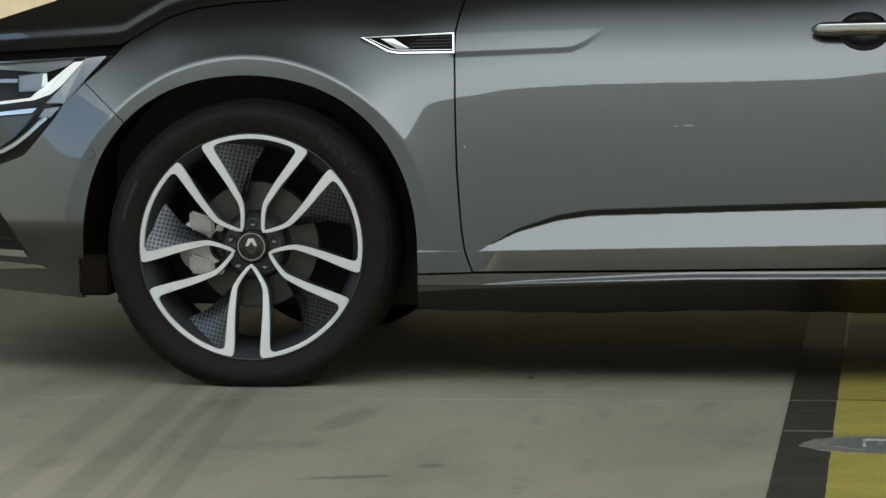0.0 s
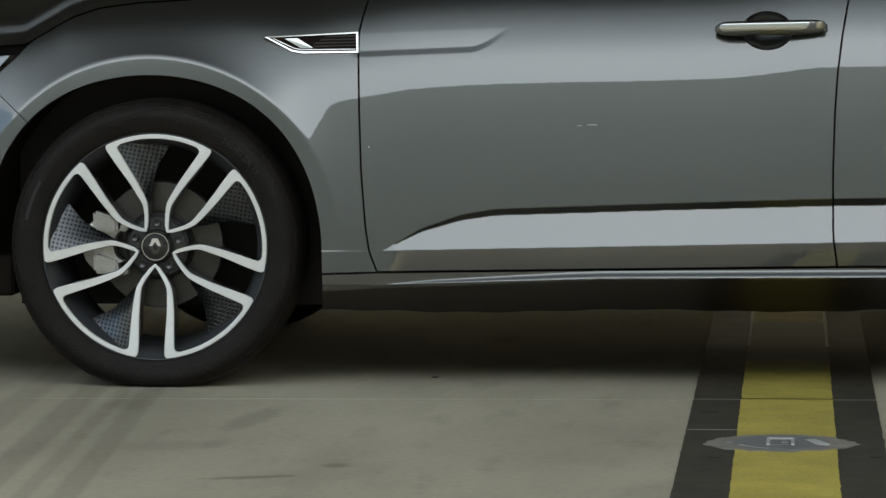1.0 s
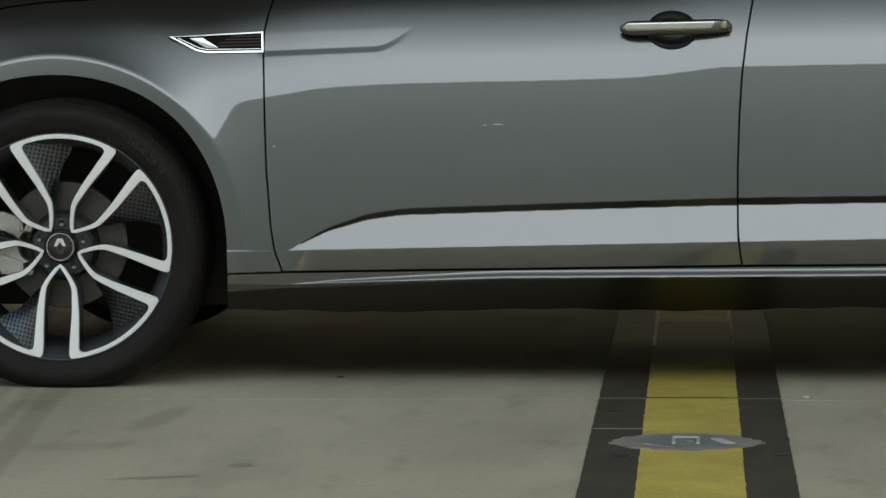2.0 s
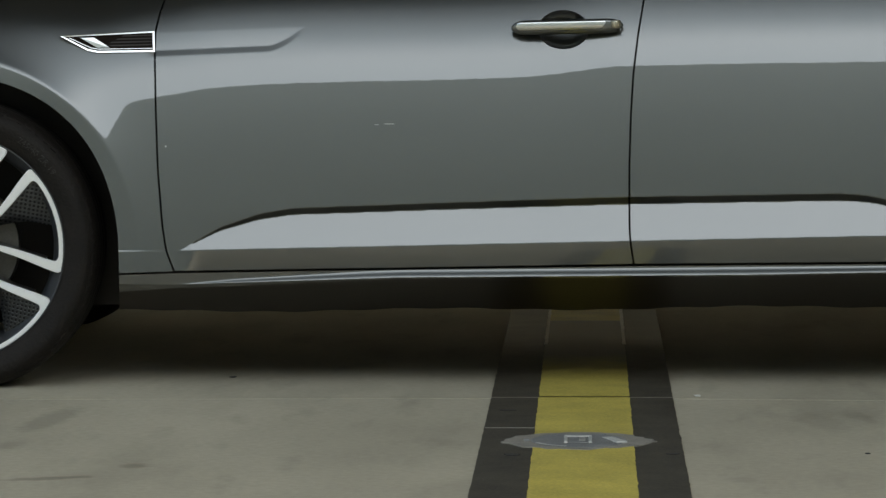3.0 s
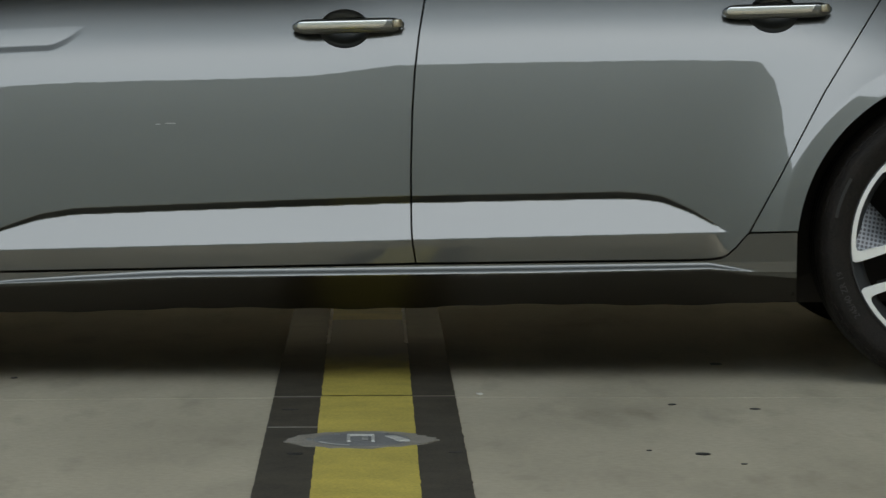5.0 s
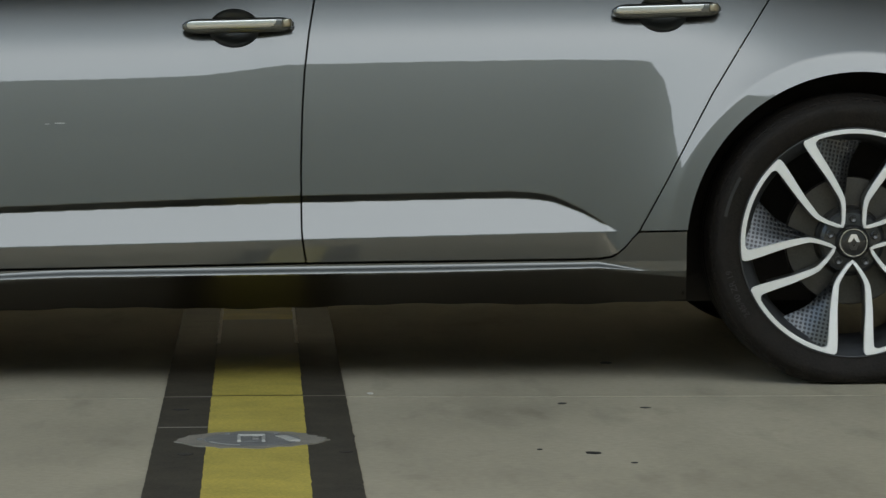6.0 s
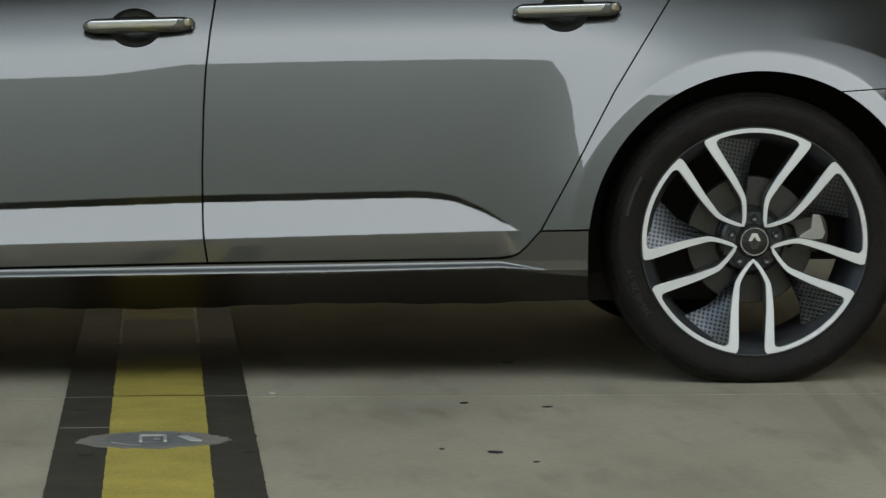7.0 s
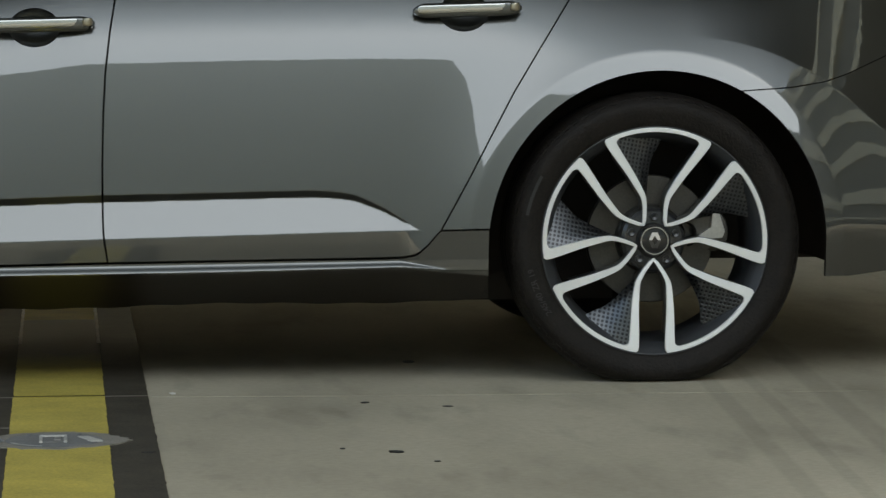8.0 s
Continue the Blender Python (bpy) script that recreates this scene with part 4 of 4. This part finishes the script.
def wheel(x, y, z, front, plain=False, turn=1):
    c = (x, y, z)
    flip = [(r, d * turn) for r, d in [(0.2635, 0.0170), (0.2622, 0.0140), (0.2600, 0.0138), (0.2580, 0.0165), (0.2480, 0.0270), (0.2370, 0.0400), (0.2325, 0.060), (0.226, 0.10), (0.224, 0.20), (0.250, 0.226)]]
    w = part("wheel", revolve(flip, c), RIM_GREY, car, "alloy wheel with five polished twin spokes" if not plain else "", smooth=True)
    bm = revolve([(r, d * turn) for r, d in TYRE], c, 128)
    for v in bm.verts:
        v.co.z = 0.5 * (v.co.z + math.sqrt(v.co.z ** 2 + 0.00008))
    part("tyre", bm, RUBBER, w, "black rubber tyre with raised sidewall lettering" if not plain else "", smooth=True)
    verts, faces = [], []
    for k in range(84):
        mid = 360 * k / 84
        if 240 < mid < 300:
            continue
        base = len(verts)
        for r, d in ((0.3262, 0.0085), (0.329, 0.0105), (0.3325, 0.017), (0.3362, 0.030), (0.3362, 0.050)):
            for da in (-1.35, 1.35):
                a = radians(mid + da + (1.2 if r > 0.33 else 0))
                verts.append((c[0] + r * math.cos(a), c[1] + (d + 0.0004) * turn, c[2] + r * math.sin(a)))
            for da in (-1.35, 1.35):
                a = radians(mid + da + (1.2 if r > 0.33 else 0))
                verts.append((c[0] + (r - 0.005) * math.cos(a), c[1] + (d + 0.006) * turn, c[2] + (r - 0.005) * math.sin(a)))
        for q in range(4):
            p = base + 4 * q
            faces += [(p, p + 1, p + 5, p + 4), (p, p + 4, p + 6, p + 2), (p + 1, p + 3, p + 7, p + 5)]
        faces += [(base, base + 2, base + 3, base + 1), (base + 16, base + 17, base + 19, base + 18)]
    link("tread_shoulder", mesh_of("tread_shoulder", verts, faces), RUBBER, w)
    if plain:
        part("rim_face", revolve([(0.02, 0.03 * turn), (0.26, 0.02 * turn)], c, 48), RIM_DARK, w)
        return
    start = 267.5 if front else 268.3
    for k in range(5):
        a = radians(start + 72 * k)
        bm = bmesh.new()
        for sign in (1, -1):
            polished_face(bm, c, a, sign)
        spoke = part("spoke", bm, MACHINED, w)
        spoke.data.use_auto_texspace = False
        spoke.data.texspace_location, spoke.data.texspace_size = c, (0.3, 0.3, 0.3)
        bm = bmesh.new()
        for leg in (LEG, mirrored(LEG)):
            strip(bm, leg, c, a, 0.009, 0.046, 0.0012)
        part("spoke_back", bm, RIM_DARK, w)
        # dimpled wing on the clockwise side of each twin spoke
        out, cw = Vector((math.cos(a), 0, math.sin(a))), Vector((math.sin(a), 0, -math.cos(a)))
        bm, rows = bmesh.new(), []
        for i in range(19):
            r = 0.100 + 0.147 * i / 18
            b0 = np.interp(r, (0.100, 0.11, 0.148, 0.182, 0.208, 0.247), (24.5, 23.0, 18.2, 15.4, 13.6, 12.2))
            b1 = np.interp(r, (0.100, 0.12, 0.148, 0.182, 0.208, 0.225, 0.247), (25.0, 28.0, 30.5, 33.5, 37.4, 39.6, 41.0))
            row = []
            for j in range(9):
                f = j / 8
                b = radians(b0 + (b1 - b0) * f)
                sink = (0.016 + 0.034 * min(1.0, (r - 0.1) / 0.12)) * f ** 1.2
                row.append(bm.verts.new(Vector(c) + cw * (r * math.sin(b)) + out * (r * math.cos(b)) + Vector((0, dish(r) + 0.0085 + sink, 0))))
            rows.append(row)
        for r0, r1 in zip(rows, rows[1:]):
            for j in range(8):
                bm.faces.new((r0[j], r0[j + 1], r1[j + 1], r1[j]))
        part("dimpled_wing", bm, DIMPLE, w, smooth=True)
        # wheel bolt
        b = radians(start + 36 + 72 * k)
        bc = (c[0] + 0.0535 * math.cos(b), c[1] + 0.034, c[2] + 0.0535 * math.sin(b))
        part("wheel_bolt", revolve([(0.0, 0.003), (0.007, 0.0), (0.0095, 0.002), (0.0095, 0.014), (0.014, 0.014), (0.015, 0.03)], bc, 18), RIM_DARK, w, smooth=False)
    part("hub", revolve([(0.0, 0.036), (0.036, 0.036), (0.040, 0.044), (0.066, 0.046), (0.073, 0.052), (0.076, 0.085), (0.0, 0.085)], c, 60), RIM_DARK, w)
    part("centre_cap", revolve([(0.0, 0.020), (0.018, 0.0205), (0.0275, 0.022), (0.0285, 0.0205), (0.0315, 0.0205), (0.034, 0.023), (0.036, 0.040)], c, 60), GLOSS, w, "gloss black centre cap with an emblem, its lit half coloured white", smooth=False)
    part("cap_ring", revolve([(0.0292, 0.0215), (0.0298, 0.0195), (0.0318, 0.0195), (0.0325, 0.0215)], c, 60), SATIN, w)
    # sky-lit upper half and shaded lower half, put into two colours
    for name, mat, pts in (("emblem", BADGE, [(-0.0062, 0.0190), (0.0062, 0.0190), (0.0138, 0.0015), (0.0066, 0.0015), (0.0, 0.0115), (-0.0066, 0.0015), (-0.0138, 0.0015)]),
                           ("emblem_shaded", STEEL, [(-0.0130, -0.0005), (-0.0066, -0.0005), (0.0, -0.0105), (0.0066, -0.0005), (0.0130, -0.0005), (0.0055, -0.0170), (-0.0055, -0.0170)])):
        bm = bmesh.new()
        face = bm.faces.new([bm.verts.new((c[0] + px, c[1] + 0.0185, c[2] + pz)) for px, pz in pts])
        ext = bmesh.ops.extrude_face_region(bm, geom=[face])
        for v in [e for e in ext["geom"] if isinstance(e, bmesh.types.BMVert)]:
            v.co.y += 0.004
        part(name, bm, mat, w)
    # brake
    r = 0.147
    bd = (c[0], c[1] + 0.095, c[2])
    part("brake_disc", revolve([(0.0, -0.02), (0.072, -0.02), (0.080, -0.012), (0.082, 0.0), (r - 0.002, 0.0), (r, 0.003), (r, 0.026), (0.09, 0.028)], bd, 72), STEEL, w, "bare steel brake disc", smooth=False)
    for k in range(5):
        b = radians(12 + 72 * k)
        hole = (bd[0] + 0.055 * math.cos(b), bd[1] - 0.021, bd[2] + 0.055 * math.sin(b))
        part("disc_bolt", revolve([(0.0, -0.004), (0.007, -0.003), (0.008, 0.002)], hole, 14), ALLOY, w)
    cal = bmesh.new()
    prof = [(0.098, -0.026), (0.104, -0.034), (0.150, -0.036), (0.176, -0.028), (0.182, 0.0), (0.18, 0.05)]
    mid = 180 if front else 8
    span = 24 if front else 19
    rows = []
    for k in range(13):
        b = radians(mid - span + 2 * span * k / 12)
        squeeze = 1 - 0.15 * (abs(k - 6) / 6) ** 3
        rows.append([cal.verts.new((bd[0] + rr * squeeze * math.cos(b), bd[1] + dd, bd[2] + rr * squeeze * math.sin(b))) for rr, dd in prof])
    for r0, r1 in zip(rows, rows[1:]):
        for k in range(len(prof) - 1):
            cal.faces.new((r0[k], r0[k + 1], r1[k + 1], r1[k]))
    cal.faces.new(rows[0]), cal.faces.new(rows[-1])
    part("brake_caliper", cal, ALLOY if front else STEEL, w, "cast alloy brake caliper")
    if not front:
        arm = bmesh.new()
        for dy in (-0.052, -0.036):
            arm.faces.new([arm.verts.new((c[0] + u, bd[1] + dy, c[2] + v)) for u, v in ((0.105, 0.0), (0.160, 0.004), (0.166, 0.018), (0.154, 0.058), (0.138, 0.060), (0.134, 0.028), (0.108, 0.012))])
        bmesh.ops.bridge_loops(arm, edges=arm.edges[:])
        part("caliper_bracket", arm, ALLOY, w)
    for dz in (0.054, -0.046) if front else ():
        px, pz = c[0] - 0.120, c[2] + dz
        lug = box((px - 0.026, bd[1] - 0.062, pz - 0.022), (px + 0.030, bd[1] - 0.02, pz + 0.022), 0.006)
        for v in lug.verts:
            v.co.z -= 0.25 * (v.co.x - px)
            v.co.y += 0.2 * (v.co.x - px)
            v.co.z -= (v.co.z - pz) * max(0, v.co.x - px) * 9
        part("caliper_lug", lug, ALLOY, w)
        part("guide_pin", revolve([(0.0, -0.006), (0.009, -0.005), (0.010, 0.02)], (px + 0.044, bd[1] - 0.05, pz - 0.012), 16), ALLOY, w)
    raised_text("245/40 ZR 19", 0.2880, 46 if front else 203, 0.020, c, 0.0002, RUBBER_TEXT, w)
    for a0, a1 in ((150, 168),):
        part("lettering_bar", revolve([(0.2985, -0.0006), (0.3055, -0.0002)], c, 14, a0, a1), RUBBER_BAR, w)


wheel(-1.463, 5.214, 0.3242, True)
wheel(1.3435, 5.164, 0.3237, False)
wheel(-1.468, 7.03, 0.3221, True, True, -1)
wheel(1.348, 6.99, 0.3216, False, True, -1)

def grid_sheet(rows):
    bm, made = bmesh.new(), []
    for row in rows:
        made.append([bm.verts.new(p) for p in row])
    for r0, r1 in zip(made, made[1:]):
        for k in range(len(r0) - 1):
            bm.faces.new((r0[k], r0[k + 1], r1[k + 1], r1[k]))
    return bm


# ---------------------------------------------------------------- dark inner body, wheel wells, far side and upper body
for hx, hz, hy, lip in ((-1.466, 0.323, 5.273, 0.0), (1.346, 0.322, 5.216, -0.018)):
    first, last = (-8, 196.5) if lip else (-16.5, 196.5)
    well = revolve([(0.4045 if lip else 0.410, lip), (0.412, 0.002), (0.425, 0.05), (0.425, 0.33), (0.30, 0.36), (0.05, 0.36)], (hx, hy, hz), 40, first, last)
    part("wheel_well", well, BLACK, car, smooth=True)
part("underbody", box((-1.02, 5.43, 0.198), (0.93, 6.98, 0.24), 0.01), BLACK, car)
part("inner_body", box((-1.00, 5.40, 0.24), (0.92, 6.96, 0.86)), BLACK, car)
part("engine_bay", box((-1.84, 5.56, 0.165), (-1.0, 6.74, 0.72)), BLACK, car)
part("boot_floor", box((0.92, 5.58, 0.16), (1.3, 6.68, 0.80)), BLACK, car)
# fillers added behind the arch edges, near-black for the shade there
part("arch_liner", box((-1.876, 5.275, 0.206), (-1.802, 5.5, 0.30), 0.006), VOID, car)
part("bumper_liner", box((1.772, 5.345, 0.262), (1.86, 5.6, 0.42), 0.004), SEAM, car)
part("nose_core", box((-2.30, 5.50, 0.24), (-1.89, 6.80, 0.60)), BLACK, car)
part("tail_core", box((1.80, 5.42, 0.27), (2.30, 6.86, 0.80)), BLACK, car)
# hidden just above the camera's sight line, sloped to block light underneath
part("floor_pan_blocker", grid_sheet([[(x, y, z) for x in (-1.0, -0.3, 0.3, 0.92)] for y, z in ((5.44, 0.198), (5.6, 0.176), (5.8, 0.160), (6.05, 0.142), (6.3, 0.126), (6.88, 0.12), (6.97, 0.2))]), BLACK, car)
part("rear_floor", box((1.28, 5.6, 0.25), (1.84, 6.7, 0.6), 0.02), BLACK, car)


MID_Y = 6.135
far = panel("far_side", [arch_front, arch_rear, lambda x, z: z - 0.2], (-2.05, 2.05, 0.2, TOP), side, PAINT, car, dx=0.04, dz=0.04, flange=0)
far_mesh = far.data
far_mesh.attributes.remove(far_mesh.attributes["custom_normal"])
for v in far_mesh.vertices:
    v.co.y = 2 * MID_Y - v.co.y
far_mesh.flip_normals()


def across(x, z, crown, y_in):
    """A row of points over the car's width."""
    return [(x, MID_Y + u * (MID_Y - y_in), z + crown * (1 - u * u)) for u in (-1, -0.75, -0.4, 0, 0.4, 0.75, 1)]


part("hood_top", grid_sheet([across(-2.38, 0.62, 0.02, 5.62), across(-2.33, 0.74, 0.02, 5.60), across(-2.2, 0.80, 0.03, 5.56), across(-2.0, 0.81, 0.04, 5.60), across(-1.5, 0.87, 0.05, 5.56), across(-0.95, 0.95, 0.06, 5.46)]), PAINT, car, smooth=True)
part("boot_lid", grid_sheet([across(1.55, 0.98, 0.06, 5.44), across(2.0, 0.97, 0.05, 5.48), across(2.33, 0.93, 0.04, 5.6), across(2.42, 0.75, 0.02, 5.6), across(2.44, 0.32, 0.0, 5.6)]), PAINT, car, smooth=True)
part("windscreen", grid_sheet([across(-0.95, 0.95, 0.06, 5.46), across(-0.15, 1.36, 0.06, 5.60)]), TINTED, car)
part("roof", grid_sheet([across(-0.15, 1.36, 0.06, 5.60), across(0.3, 1.40, 0.06, 5.62), across(0.75, 1.36, 0.06, 5.62)]), PAINT, car, smooth=True)
part("rear_window", grid_sheet([across(0.75, 1.36, 0.06, 5.62), across(1.55, 0.98, 0.06, 5.44)]), TINTED, car)
for s, name in ((0, "side_window"), (1, "side_window")):
    pts = [(-0.95, 5.46, 0.945), (-0.15, 5.60, 1.36), (0.3, 5.62, 1.40), (0.75, 5.62, 1.36), (1.55, 5.44, 0.975), (1.55, 5.36, 0.94), (-0.95, 5.36, 0.93)]
    bm = bmesh.new()
    bm.faces.new([bm.verts.new((x, 2 * MID_Y - y if s else y, z)) for x, y, z in pts])
    part(name, bm, TINTED, car)
part("nose", grid_sheet([[(x, y, z) for y in (5.55, 5.8, 6.135, 6.47, 6.72)] for x, z in ((-2.38, 0.62), (-2.40, 0.45), (-2.36, 0.24))]), GLOSS, car)

# ---------------------------------------------------------------- inset light in the yellow line
def ragged_disc(cx, cy, rx, ry, z, seed, wob, seg=48, point=0.0):
    rnd = random.Random(seed)
    bm = bmesh.new()
    ring = []
    for k in range(seg):
        a = 2 * math.pi * k / seg
        q = 1 + rnd.gauss(0, wob)
        c, s_ = math.cos(a), math.sin(a)
        ring.append(bm.verts.new((cx + rx * q * c, cy + ry * q * math.copysign(abs(s_) ** (1 + point), s_), z)))
    low = [bm.verts.new((v.co.x, v.co.y, 0.0005)) for v in ring]
    bm.faces.new(ring)
    for k in range(seg):
        bm.faces.new((ring[k], ring[(k + 1) % seg], low[(k + 1) % seg], low[k]))
    return bm


PALE_METAL = material("pale_metal", (0.55, 0.55, 0.52), 0.6, 0.1, 0, 0.15, 30, 200, 0.3)
LX, LY = -0.0245, 4.183
lightbox = new("inset_light")
tagged(lightbox, "grey cast-metal inset taxiway light in a ring of sealant", "ground light")
part("sealant", ragged_disc(LX, LY, 0.153, 0.148, 0.0050, 5, 0.03, point=0.35), PATCH, lightbox)
bm = bmesh.new()
rows = []
for rx, ry, z in ((0.098, 0.118, 0.0048), (0.094, 0.112, 0.0062), (0.066, 0.082, 0.0074), (0.052, 0.064, 0.0078), (0.0, 0.0, 0.0078)):
    rows.append([bm.verts.new((LX + rx * math.cos(2 * math.pi * k / 40), LY + ry * math.sin(2 * math.pi * k / 40), z)) for k in range(40)])
for r0, r1 in zip(rows, rows[1:]):
    for k in range(40):
        bm.faces.new((r0[k], r0[(k + 1) % 40], r1[(k + 1) % 40], r1[k]))
bmesh.ops.remove_doubles(bm, verts=bm.verts[:], dist=1e-5)
part("housing", bm, CAST, lightbox, smooth=False)
# raised lens frame: a square rim of four bars round a dark well
FX, FY = LX - 0.0015, LY - 0.010
for bx0, bx1, by0, by1 in ((-0.028, 0.028, 0.040, 0.054), (-0.028, -0.021, -0.055, 0.040), (0.021, 0.028, -0.055, 0.040)):
    part("lens_frame", box((FX + bx0, FY + by0, 0.006), (FX + bx1, FY + by1, 0.0112), 0.0012), PALE_METAL, lightbox)
part("lens", box((FX - 0.021, FY - 0.05, 0.005), (FX + 0.021, FY + 0.040, 0.0086), 0.0008), CAST, lightbox)
part("lens_window", box((FX + 0.002, FY - 0.022, 0.007), (FX + 0.015, FY + 0.018, 0.0100), 0.001), ALLOY, lightbox)
# pale plate added in place of a white reflection on the housing
chip = box((-0.013, -0.044, 0.005), (0.013, 0.044, 0.0092), 0.002)
bmesh.ops.rotate(chip, verts=chip.verts[:], cent=(0, 0, 0), matrix=Matrix.Rotation(radians(20), 3, "Z"))
bmesh.ops.translate(chip, verts=chip.verts[:], vec=(LX + 0.072, LY - 0.010, 0))
part("highlight_plate", chip, PALE_METAL, lightbox)
rim = revolve([(0.088, -0.0085), (0.097, -0.0085)], (0, 0, 0), 12, 205, 255)
for v in rim.verts:
    v.co = Vector((LX + v.co.x, LY + 1.2 * v.co.z, 0.0068))
part("pale_rim", rim, PALE_METAL, lightbox)
for bx, by in ((-0.105, -0.006), (0.05, 0.08), (-0.05, 0.08)):
    part("bolt", box((LX + bx - 0.006, LY + by - 0.006, 0.004), (LX + bx + 0.006, LY + by + 0.006, 0.0085), 0.0012), CAST, lightbox)


# ---------------------------------------------------------------- tar spots on the slabs
SCUFFS = ((-0.154, 3.965, 0.016, 0.020), (-0.180, 4.757, 0.017, 0.013), (0.1605, 3.979, 0.013, 0.010))
for k, (x, y, rx, ry) in enumerate(((0.651, 4.83, 0.009, 0.013), (0.823, 4.733, 0.010, 0.013), (0.645, 3.941, 0.014, 0.019), (0.824, 5.714, 0.014, 0.024), (-0.840, 5.48, 0.008, 0.014), (-2.047, 7.578, 0.01, 0.02), (0.543, 4.004, 0.005, 0.009), (0.710, 3.781, 0.006, 0.008), *SCUFFS)):
    spot = part("tar_spot", ragged_disc(x, y, rx, ry, 0.0016 if k < 8 else 0.0036, 60 + k, 0.12, 22), SPOT)
    tagged(spot, "small black tar spot on the concrete slab", "stain", group="tar spots on the slabs")

chip = part("paint_chip", ragged_disc(0.2385, 5.067, 0.006, 0.020, 0.0018, 91, 0.25, 9), WHITE)
tagged(chip, "small white flake of paint on the concrete", "debris")
